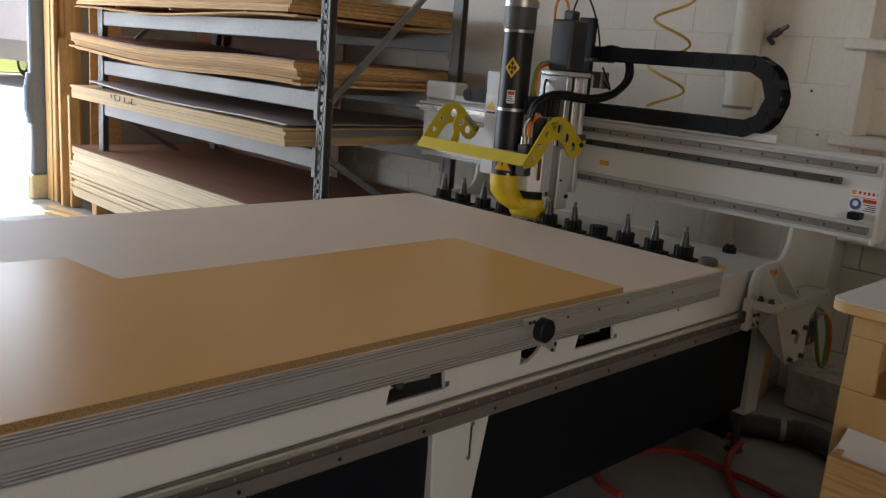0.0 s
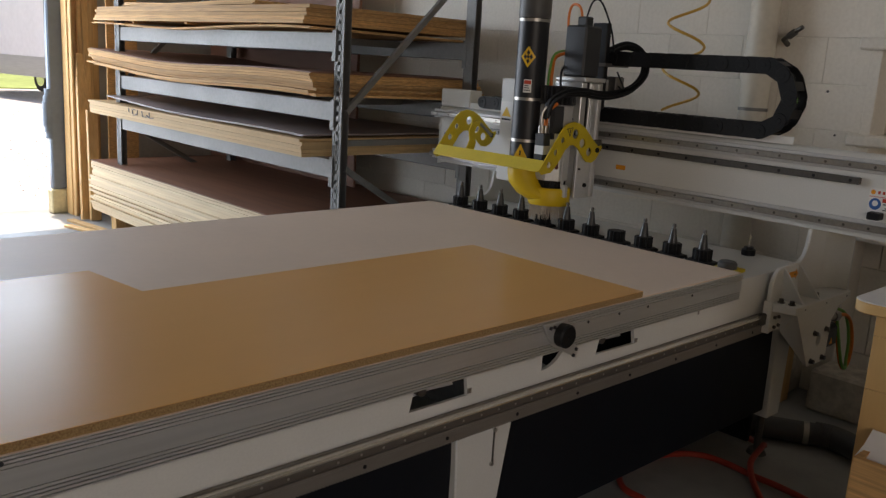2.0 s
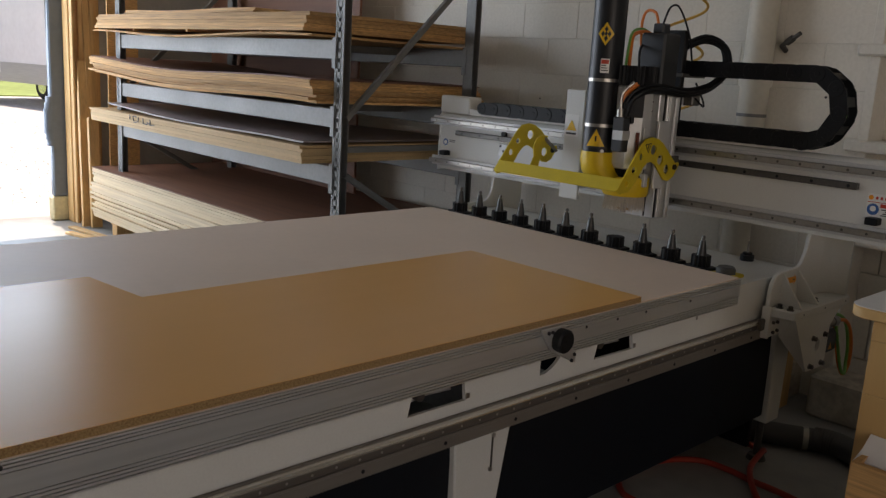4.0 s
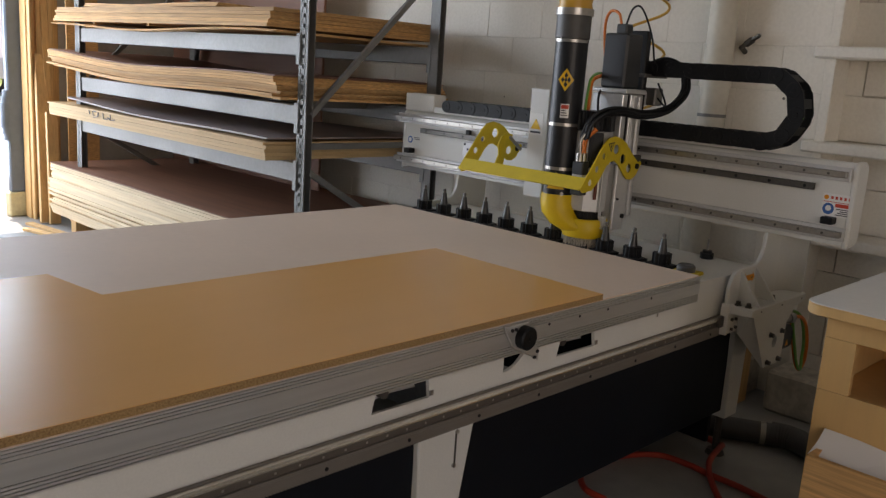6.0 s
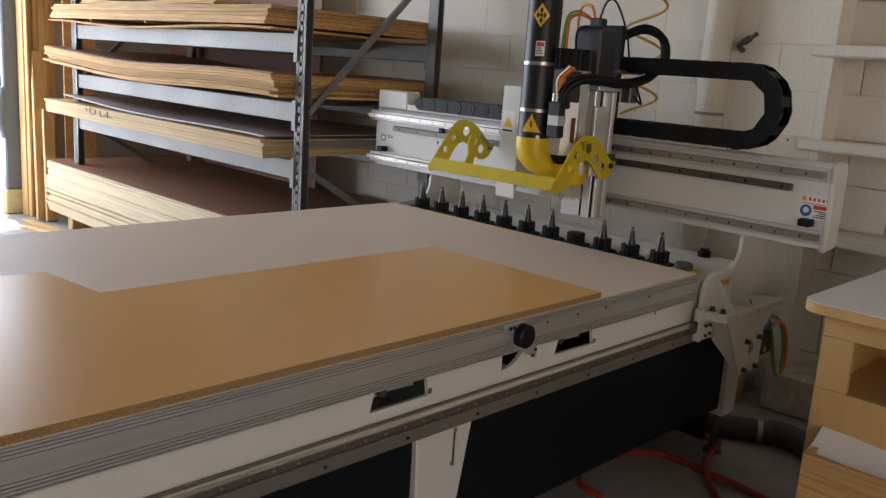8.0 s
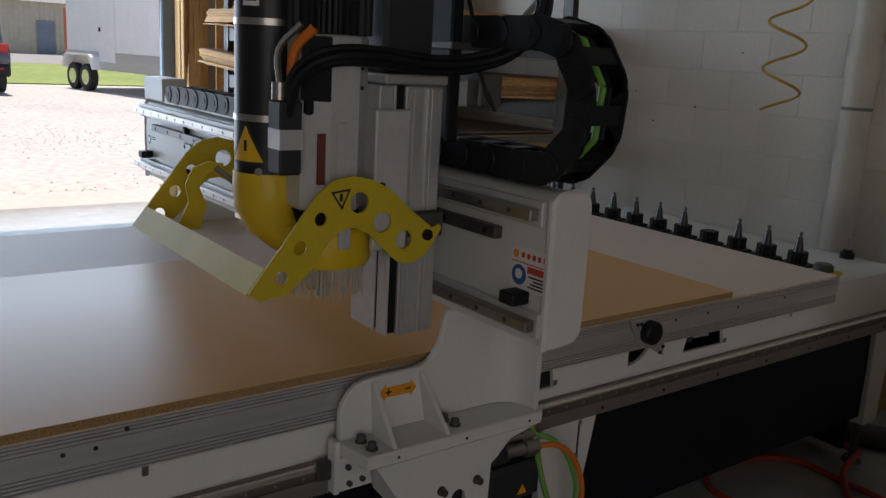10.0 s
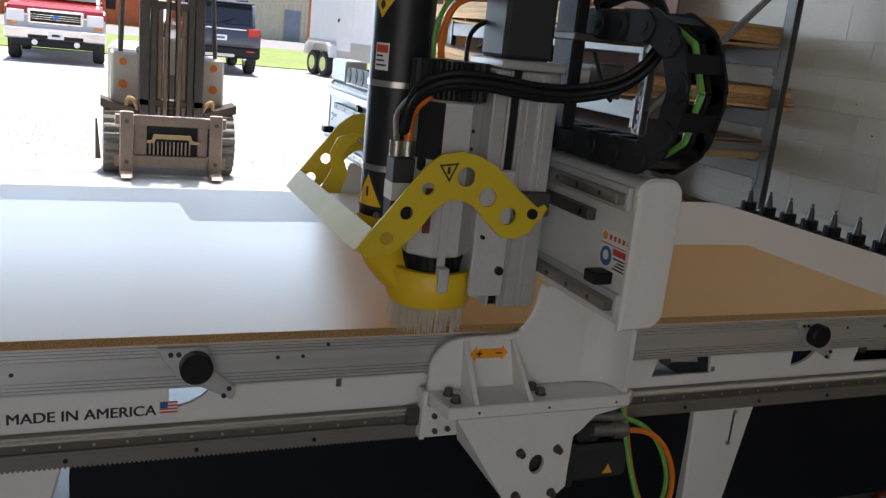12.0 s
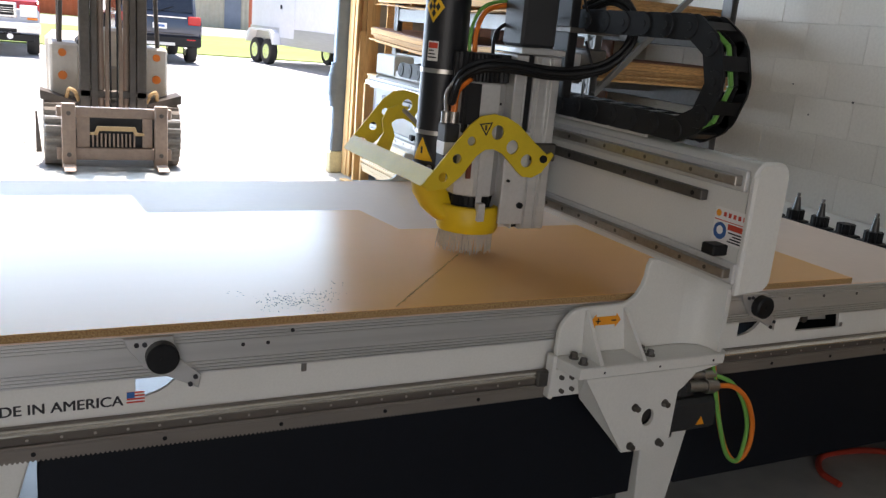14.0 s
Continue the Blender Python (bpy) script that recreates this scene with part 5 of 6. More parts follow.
        MOVING.append((ob, [(t, chain_pose(k, value(CY, t))) for t in rows_t]))
    MOVING.append((g, [(t, pose(value(GX, t), 0, 0)) for t in TIMES]))
    return g


def arm_with_holes(outline, holes, y0, y1):
    """A flat arm with round holes right through it."""
    bm = nb()
    loops = [[bm.verts.new((x, y0, z)) for x, z in outline]]
    for cx, cz, r in holes:
        loops.append([bm.verts.new((x, y0, z)) for x, z in arc(cx, cz, r, 0, 360, 16)[:-1]])
    edges = [bm.edges.new((lp[i], lp[(i + 1) % len(lp)])) for lp in loops for i in range(len(lp))]
    bmesh.ops.triangle_fill(bm, use_beauty=True, use_dissolve=False, edges=edges, normal=(0, -1, 0))
    got = bmesh.ops.extrude_face_region(bm, geom=bm.faces[:])
    for v in got["geom"]:
        if isinstance(v, bmesh.types.BMVert):
            v.co.y = y1
    return bm


def wrap(cx, cy, r, a0, a1, z0, z1, n=6):
    bm = nb()
    pts = arc(cx, cy, r, a0, a1, n)
    lo, hi = [bm.verts.new((*p, z0)) for p in pts], [bm.verts.new((*p, z1)) for p in pts]
    for i in range(n):
        bm.faces.new((lo[i], lo[i + 1], hi[i + 1], hi[i]))
    return bm


def wrap_tri(cx, cy, r, a, half, z0, z1, n=8):
    bm = nb()
    rows = []
    for k in range(n + 1):
        t = k / n
        w = max(half * (1 - t), 0.6)
        rows.append([bm.verts.new((*p, z0 + (z1 - z0) * t)) for p in arc(cx, cy, r, a - w, a + w, 6)])
    for p, q in zip(rows, rows[1:]):
        for i in range(6):
            bm.faces.new((p[i], p[i + 1], q[i + 1], q[i]))
    return bm


def wrap_diamond(cx, cy, r, a, half, z, dz, n=8):
    bm = nb()
    rows = []
    for k in range(n + 1):
        t = 2 * k / n - 1
        w = max(half * (1 - abs(t)), 0.6)
        rows.append([bm.verts.new((*p, z + dz * t)) for p in arc(cx, cy, r, a - w, a + w, 6)])
    for p, q in zip(rows, rows[1:]):
        for i in range(6):
            bm.faces.new((p[i], p[i + 1], q[i + 1], q[i]))
    return bm


def shoe_mesh(hx, hy):
    """The moulded foot: an elbow that sweeps from under the suction tube down into an open ring round the cutter."""
    bm = nb()
    line = [((hx, hy, 1.035), 0.0655, 0.0655, 0), ((hx, hy, 1.00), 0.0665, 0.0665, 0), ((hx + 0.002, hy - 0.006, 0.975), 0.068, 0.066, 16), ((hx + 0.012, hy - 0.022, 0.950), 0.071, 0.058, 38),
            ((hx + 0.026, hy - 0.044, 0.930), 0.076, 0.046, 60), ((hx + 0.044, hy - 0.066, 0.916), 0.080, 0.038, 78), ((-0.306, 0.006, 0.911), 0.082, 0.036, 90)]
    way = Vector((-0.300 - hx, -hy, 0)).normalized()
    across = Vector((-way.y, way.x, 0))
    rings = []
    for c, wide, high, tilt in line:
        up = Vector((0, 0, 1)) * math.sin(radians(tilt)) - way * -math.cos(radians(tilt))
        rings.append([bm.verts.new(Vector(c) + across * wide * math.cos(2 * math.pi * k / 24) + up * high * math.sin(2 * math.pi * k / 24)) for k in range(24)])
    for p, q in zip(rings, rings[1:]):
        for k in range(24):
            bm.faces.new((p[k], p[(k + 1) % 24], q[(k + 1) % 24], q[k]))
    bm.faces.new(rings[0])
    bm.faces.new(list(reversed(rings[-1])))
    # ring wall, open at the top, with a rounded lower lip
    prof = [(0.070, 0.948), (0.084, 0.948), (0.089, 0.940), (0.089, 0.885), (0.084, 0.874), (0.070, 0.874)]
    n = 40
    loops = [[bm.verts.new((-0.300 + rr * math.cos(2 * math.pi * k / n), rr * math.sin(2 * math.pi * k / n), z)) for rr, z in prof] for k in range(n)]
    for k in range(n):
        p, q = loops[k], loops[(k + 1) % n]
        for i in range(len(prof)):
            bm.faces.new((p[i], p[(i + 1) % len(prof)], q[(i + 1) % len(prof)], q[i]))
    return bm


# ---- worktable, hoses and clutter ----


def build_worktable():
    X0, Y0 = 0.195, -0.566
    t = thing("assembly_table", (X0, Y0, 0), "birch assembly table with a white laminate top and open cubbies", "worktable")
    r = 0.05
    out = arc(r, -r, r, 90, 180, 6) + [(0.0, -1.2), (1.1, -1.2), (1.1, 0.0)]
    out = [(x - 0.045, y + 0.054) for x, y in out]
    top = part("top_board", plate(nb(), out, "z", 0.862, 0.89, 0.003), M_CABINET, t)
    part("top_face", plate(nb(), out, "z", 0.8905, 0.893, 0.001), M_WORKTOP, t, "worn white laminate top")
    # end panel towards the router, with cut-outs along its face
    for z0, z1 in ((0.02, 0.16), (0.36, 0.658), (0.802, 0.861)):
        part("face_rail", box(nb(), 0.0, 0.02, -1.1, 0.0, z0, z1, 0.001), M_CABINET, t)
    for y0, y1 in ((-0.08, 0.0), (-0.62, -0.55), (-1.1, -1.05)):
        for z0, z1 in ((0.161, 0.359), (0.659, 0.801)):
            part("face_stile", box(nb(), 0.0005, 0.0195, y0, y1, z0, z1, 0.001), M_CABINET, t)
    part("end_panel", box(nb(), 0.021, 0.95, -0.02, 0.0, 0.02, 0.861), M_CABINET, t)
    part("back_panel", box(nb(), 0.45, 0.47, -1.1, -0.021, 0.02, 0.861), M_CABINET, t)
    for z in (0.16, 0.655):
        part("shelf", box(nb(), 0.021, 0.449, -1.1, -0.021, z - 0.02, z, 0.001), M_CABINET, t)
    for y in (-0.04, -1.05):
        part("foot", box(nb(), 0.04, 0.12, y - 0.02, y + 0.02, 0.0, 0.02), M_BLACK, t)
    dr = thing("offcut_tray", (X0 - 0.0, Y0 - 0.05, 0.41), "pale wooden tray box fixed to the table with papers", "tray")
    bm = nb()
    box(bm, -0.14, -0.002, -0.5, 0.0, 0.0, 0.012)
    box(bm, -0.14, -0.125, -0.5, 0.0, 0.012, 0.115)
    box(bm, -0.124, -0.002, -0.015, 0.0, 0.012, 0.115)
    box(bm, -0.124, -0.002, -0.5, -0.485, 0.012, 0.115)
    part("tray", bm, M_PLY, dr, shade=False)
    bm = nb()
    rod(bm, (-0.14, -0.12, 0.03), (-0.146, -0.12, 0.03), 0.008, 12)
    part("screw", bm, M_GREEN, dr)
    for i, (a, z) in enumerate(((4, 0.125), (-6, 0.14), (10, 0.155))):
        bm = box(nb(), -0.105, -0.006, -0.30, 0.01, 0, 0.0015)
        bm.transform(pose(0, 0, 0.118 + i * 0.016, 2 * i, -16 - 5 * i, a * 0.3))
        part("paper", bm, M_PAPER, dr, "loose white paper sheet")


def build_hoses():
    h = thing("red_air_hose", (0, 0, 0), "red rubber air hose looped on the floor", "air hose")
    pts = [(0.30, 0.10, 0.012), (0.31, 0.19, 0.012), (0.40, 0.27, 0.012), (0.52, 0.28, 0.012), (0.66, 0.25, 0.012), (0.77, 0.17, 0.012), (0.79, 0.06, 0.012), (0.775, -0.04, 0.014), (0.77, -0.14, 0.016), (0.76, -0.24, 0.014), (0.72, -0.42, 0.012),
           (0.60, -0.55, 0.012), (0.45, -0.45, 0.012), (0.50, -0.30, 0.014), (0.635, -0.145, 0.018), (0.80, -0.02, 0.038), (0.97, 0.02, 0.05), (1.02, 0.05, 0.03), (1.10, 0.20, 0.012)]
    part("hose", tube(nb(), pts, 0.0115, 10), M_RED, h)
    d = thing("floor_duct", (0, 0, 0), "dusty grey suction duct on the floor under the machine", "duct")
    bm = nb()
    rod(bm, (0.95, 0.50, 0.047), (1.27, -0.07, 0.047), 0.046, 24)
    part("pipe", bm, M_DUST, d)
    bm = nb()
    rod(bm, (1.238, -0.013, 0.047), (1.248, -0.031, 0.047), 0.0475, 24)
    part("clamp", bm, M_STEEL, d)
    bm = nb()
    tube(bm, [(1.26, -0.05, 0.051), (1.28, -0.12, 0.052), (1.25, -0.22, 0.052), (1.18, -0.34, 0.052)], 0.048, 18, 10, 0.05)
    part("flex_end", bm, M_DUST, d, "grey flexible duct end")
    s = thing("wall_stub_post", (1.62, 0.28, 0), "short weathered pine post by the wall", "post")
    part("post", box(nb(), -0.04, 0.04, -0.035, 0.035, 0, 0.42, 0.004), M_PINE, s)
    for i, (x, y, w, dd) in enumerate(((1.74, 0.0, 0.12, 0.30), (1.76, 0.40, 0.1, 0.25))):
        solid("rubble_block", box(nb(), x - w, x + 0.09, y - dd / 2, y + dd / 2, 0, 0.19, 0.012), M_DIRTYBLOCK, "grimy cream concrete block on the floor by the wall", "block", "blocks by the wall")


# ---- out of doors ----


def build_outside():
    bm = nb()
    xs = [-900, -60, -20, -8, 0, 8, 20, 60, 900]
    ys = [Y_DOOR + 0.3, 9, 14, 23, 60, 200, 1500]
    grid = [[bm.verts.new((x, y, -0.012)) for x in xs] for y in ys]
    for a, b in zip(grid, grid[1:]):
        for i in range(len(xs) - 1):
            bm.faces.new((a[i], a[i + 1], b[i + 1], b[i]))
    back = [bm.verts.new((x, -1500, -0.25)) for x in (-900, 900)] + [bm.verts.new((x, Y_DOOR + 0.3, -0.25)) for x in (900, -900)]
    bm.faces.new(back)
    g = solid("ground", bm, M_GRAVEL, "pale sunlit gravel yard", "ground", kind="structure", shade=False)
    solid("apron", box(nb(), DOOR_X0 - 2, DOOR_X1 + 2.5, Y_DOOR + 0.301, 6.9, -0.2, -0.004), M_APRON, "sunlit concrete apron before the door", "pavement", kind="structure")
    bm = nb()
    box(bm, -60, 9, 24.6, 41.0, -0.05, 0.02)
    solid("lawn", bm, M_GRASS, "strip of mown green grass", "grass", kind="structure")
    solid("road", box(nb(), -200, 200, 40.001, 58.0, -0.05, 0.01), M_ASPHALT, "pale asphalt road beyond the grass", "road", kind="structure")
    solid("far_lawn", box(nb(), -200, 200, 58.001, 90, -0.05, 0.02), M_GRASS, "mown grass beyond the road", "grass", kind="structure")
    rnd = random.Random(9)
    bm = nb()
    for i in range(5200):
        x, y = rnd.uniform(-6, 5), 6.9 + rnd.random() ** 1.7 * 12
        if math.sin(x * 1.7 + 0.6 * y) + math.sin(y * 1.3 - x) + rnd.gauss(0, 0.8) < 0:
            continue
        r = rnd.uniform(0.004, 0.011)
        m = pose(x, y, -0.008, rnd.uniform(0, 360), rnd.uniform(0, 360), 0)
        vs = [bm.verts.new(m @ Vector(p)) for p in ((r, 0, 0), (-r, 0, 0), (0, r * 1.3, 0), (0, -r, 0), (0, 0, r), (0, 0, -r))]
        for a, b, c in ((0, 2, 4), (2, 1, 4), (1, 3, 4), (3, 0, 4), (2, 0, 5), (1, 2, 5), (3, 1, 5), (0, 3, 5)):
            bm.faces.new((vs[a], vs[b], vs[c]))
    solid("gravel_stones", bm, M_STONE, "loose pale stones on the yard", "gravel", kind="stuff", shade=False)


def wheel(parent, x, y, z, r, w, tyre, rim, axis="x"):
    bm = nb()
    d = Vector((w / 2, 0, 0)) if axis == "x" else Vector((0, w / 2, 0))
    c = Vector((x, y, z))
    rod(bm, c - d, c + d, r * 0.93, 28)
    rod(bm, c - d * 0.8, c + d * 0.8, r, 28)
    ty = part("wheel", bm, tyre, parent)
    bm = nb()
    rod(bm, c - d * 1.02, c + d * 1.02, r * 0.58, 20)
    for k in range(5):
        a = 2 * math.pi * k / 5
        q = Vector((0, math.cos(a), math.sin(a))) if axis == "x" else Vector((math.cos(a), 0, math.sin(a)))
        rod(bm, c + q * r * 0.35 - d * 1.08, c + q * r * 0.35 + d * 1.08, r * 0.1, 8)
    part("rim", bm, rim, ty)
    return ty


def build_forklift():
    f = thing("forklift", (-1.52, 5.93, -0.006), "old white forklift with a rusty mast, facing the door", "forklift")
    f.scale = (0.91, 0.91, 0.91)
    for s in (-1, 1):
        x = s * 0.49
        out = [(0.42 + (0.312 if k % 4 < 2 else 0.29) * math.cos(2 * math.pi * k / 88), 0.31 + (0.312 if k % 4 < 2 else 0.29) * math.sin(2 * math.pi * k / 88)) for k in range(88)]
        bm = plate(nb(), out, "x", x - 0.105, x + 0.105, 0.006)
        ty = part("wheel", bm, M_TYRE, f, "dusty lugged rubber wheel", shade=False)
        bm = nb()
        rod(bm, (x - 0.11, 0.42, 0.31), (x + 0.11, 0.42, 0.31), 0.15, 20)
        part("rim", bm, M_FORKPAINT, ty)
        # mast rails: outer and inner channel
        bm = nb()
        box(bm, s * 0.245 - 0.045, s * 0.245 + 0.045, 0.20, 0.34, 0.10, 2.25, 0.006)
        part("mast_rail", bm, M_MAST, f)
        bm = nb()
        box(bm, s * 0.165 - 0.028, s * 0.165 + 0.028, 0.19, 0.31, 0.14, 2.35, 0.005)
        part("inner_mast_rail", bm, M_MAST, f)
        # carriage uprights with the fork shanks
        bm = nb()
        box(bm, s * 0.40 - 0.06, s * 0.40 + 0.06, 0.03, 0.075, 0.03, 0.62, 0.008)
        fk = part("fork", bm, M_FORKSTEEL, f, "worn steel fork")
        plate_bm = plate(nb(), [(0.076, 0.03), (0.076, 0.072), (-0.14, 0.06), (-0.17, 0.04), (-0.15, 0.03)], "x", s * 0.40 - 0.05, s * 0.40 + 0.05, 0.003)
        part("blade", plate_bm, M_FORKSTEEL, fk)
        # body shoulders with lamps
        sh = part("fender", box(nb(), s * 0.40 - 0.125, s * 0.40 + 0.125, 0.55, 1.15, 0.62, 1.12, 0.02), M_FORKPAINT, f, "off-white painted front panel")
        for z, r in ((1.03, 0.035), (0.82, 0.04)):
            bm = nb()
            rod(bm, (s * 0.42, 0.552, z), (s * 0.42, 0.53, z), r, 20)
            part("lamp", bm, M_ORANGELENS, sh, "round orange lamp")
        part("fender_flap", plate(nb(), [(s * 0.30, 0.60), (s * 0.62, 0.70), (s * 0.62, 0.62), (s * 0.36, 0.56)], "y", 0.30, 0.62), M_MAST, f)
        bm = nb()
        rod(bm, (s * 0.44, 0.62, 1.12), (s * 0.40, 0.75, 2.15), 0.022, 10)
        part("guard_post", bm, M_MAST, f)
        bm = nb()
        rod(bm, (s * 0.42, 1.55, 1.0), (s * 0.40, 1.5, 2.15), 0.022, 10)
        part("guard_post", bm, M_MAST, f)
        bm = nb()
        rod(bm, (s * 0.11, 0.24, 0.2), (s * 0.11, 0.24, 1.55), 0.028, 14)
        part("lift_cylinder", bm, M_FORKSTEEL, f)
        tube_bm = tube(nb(), [(s * 0.06, 0.2, 0.5), (s * 0.055, 0.19, 1.0), (s * 0.05, 0.2, 1.6), (s * 0.04, 0.22, 1.9)], 0.014, 8)
        part("lift_chain", tube_bm, M_FORKSTEEL, f)
        bm = tube(nb(), [(s * 0.30, 0.3, 0.62), (s * 0.33, 0.24, 0.70), (s * 0.38, 0.26, 0.72), (s * 0.40, 0.34, 0.64)], 0.018, 8)
        part("hydraulic_hose", bm, M_MDF, f)
    for z0, z1 in ((0.49, 0.585), (0.10, 0.21)):
        part("carriage_bar", box(nb(), -0.50, 0.50, 0.08, 0.13, z0, z1, 0.006), M_FORKSTEEL, f)
    # the carriage back is open; this dark sheet paints its inner shade
    part("carriage_plate", box(nb(), -0.34, 0.34, 0.145, 0.155, 0.2, 0.5, 0.004), M_RUBBER, f, "dark sheet for the shade in the open carriage")
    for x0, x1 in ((-0.33, -0.22), (0.24, 0.33)):
        part("carriage_cheek", box(nb(), x0, x1, 0.11, 0.144, 0.212, 0.488, 0.004), M_FORKSTEEL, f)
    for k in range(11):
        part("carriage_slat", box(nb(), -0.20 + k * 0.036, -0.185 + k * 0.036, 0.10, 0.13, 0.22, 0.34), M_FORKSTEEL, f)
    part("hitch_frame", plate(nb(), [(-0.22, 0.335), (-0.16, 0.335), (-0.14, 0.375), (0.15, 0.375), (0.17, 0.335), (0.25, 0.335), (0.25, 0.355), (0.19, 0.365), (0.17, 0.415), (-0.16, 0.415), (-0.18, 0.36), (-0.22, 0.355)], "y", 0.05, 0.09, 0.003), M_MDF, f, "ochre painted hitch bracket")
    part("body", box(nb(), -0.5, 0.5, 0.75, 2.3, 0.35, 1.0, 0.05), M_FORKPAINT, f)
    part("counterweight", box(nb(), -0.52, 0.52, 2.1, 2.75, 0.3, 1.15, 0.08), M_FORKPAINT, f)
    part("axle_housing", box(nb(), -0.38, 0.38, 0.35, 0.6, 0.15, 0.6, 0.02), M_MAST, f)
    part("crosshead", box(nb(), -0.21, 0.21, 0.2, 0.3, 1.55, 1.63, 0.01), M_MAST, f)
    part("crosshead", box(nb(), -0.3, 0.3, 0.2, 0.3, 0.66, 0.73, 0.01), M_MAST, f)
    part("seat", box(nb(), -0.25, 0.25, 1.3, 1.8, 1.0, 1.15, 0.04), M_RUBBER, f)
    bm = nb()
    ring = [(0.19 * math.cos(a), 1.0 + 0.07 * math.sin(a), 1.42 + 0.17 * math.sin(a)) for a in [2 * math.pi * k / 20 for k in range(21)]]
    tube(bm, ring, 0.014, 8, 2)
    part("steering_wheel", bm, M_RUBBER, f)
    part("roof_guard", box(nb(), -0.46, 0.46, 0.7, 1.6, 2.15, 2.2), M_MAST, f)
    for s in (-1, 1):
        wheel(f, s * 0.42, 2.0, 0.24, 0.235, 0.17, M_TYRE, M_FORKPAINT)
    for k in range(5):
        part("guard_bar", box(nb(), -0.42 + k * 0.2, -0.38 + k * 0.2, 0.72, 1.58, 2.201, 2.225), M_MAST, f)
    part("dash_cowl", box(nb(), -0.26, 0.26, 0.60, 0.92, 0.9, 1.28, 0.03), M_FORKPAINT, f)
    bm = nb()
    rod(bm, (-0.02, 0.90, 1.25), (0.0, 1.0, 1.40), 0.02, 10)
    part("steering_column", bm, M_RUBBER, f)
    for s in (-1, 1):
        bm = nb()
        rod(bm, (s * 0.30, 0.34, 0.46), (s * 0.30, 0.75, 0.62), 0.03, 12)
        part("tilt_cylinder", bm, M_MAST, f)
        for k in range(3):
            bm = tube(nb(), [(s * (0.025 + 0.022 * k), 0.20, 0.46), (s * (0.03 + 0.02 * k), 0.185, 0.9), (s * (0.03 + 0.016 * k), 0.19, 1.4), (s * (0.02 + 0.012 * k), 0.21, 1.72)], 0.008, 6)
            part("mast_hose", bm, M_FORKSTEEL if k else M_RUBBER, f)
        for z in (0.53, 0.155):
            bm = nb()
            rod(bm, (s * 0.40, 0.031, z), (s * 0.40, 0.018, z), 0.02, 10)
            part("fork_pin", bm, M_MAST, f)
    part("step_lever", plate(nb(), [(-0.665, 0.12), (-0.615, 0.12), (-0.65, 0.50), (-0.665, 0.50)], "y", 0.36, 0.375, 0.002), M_MAST, f)


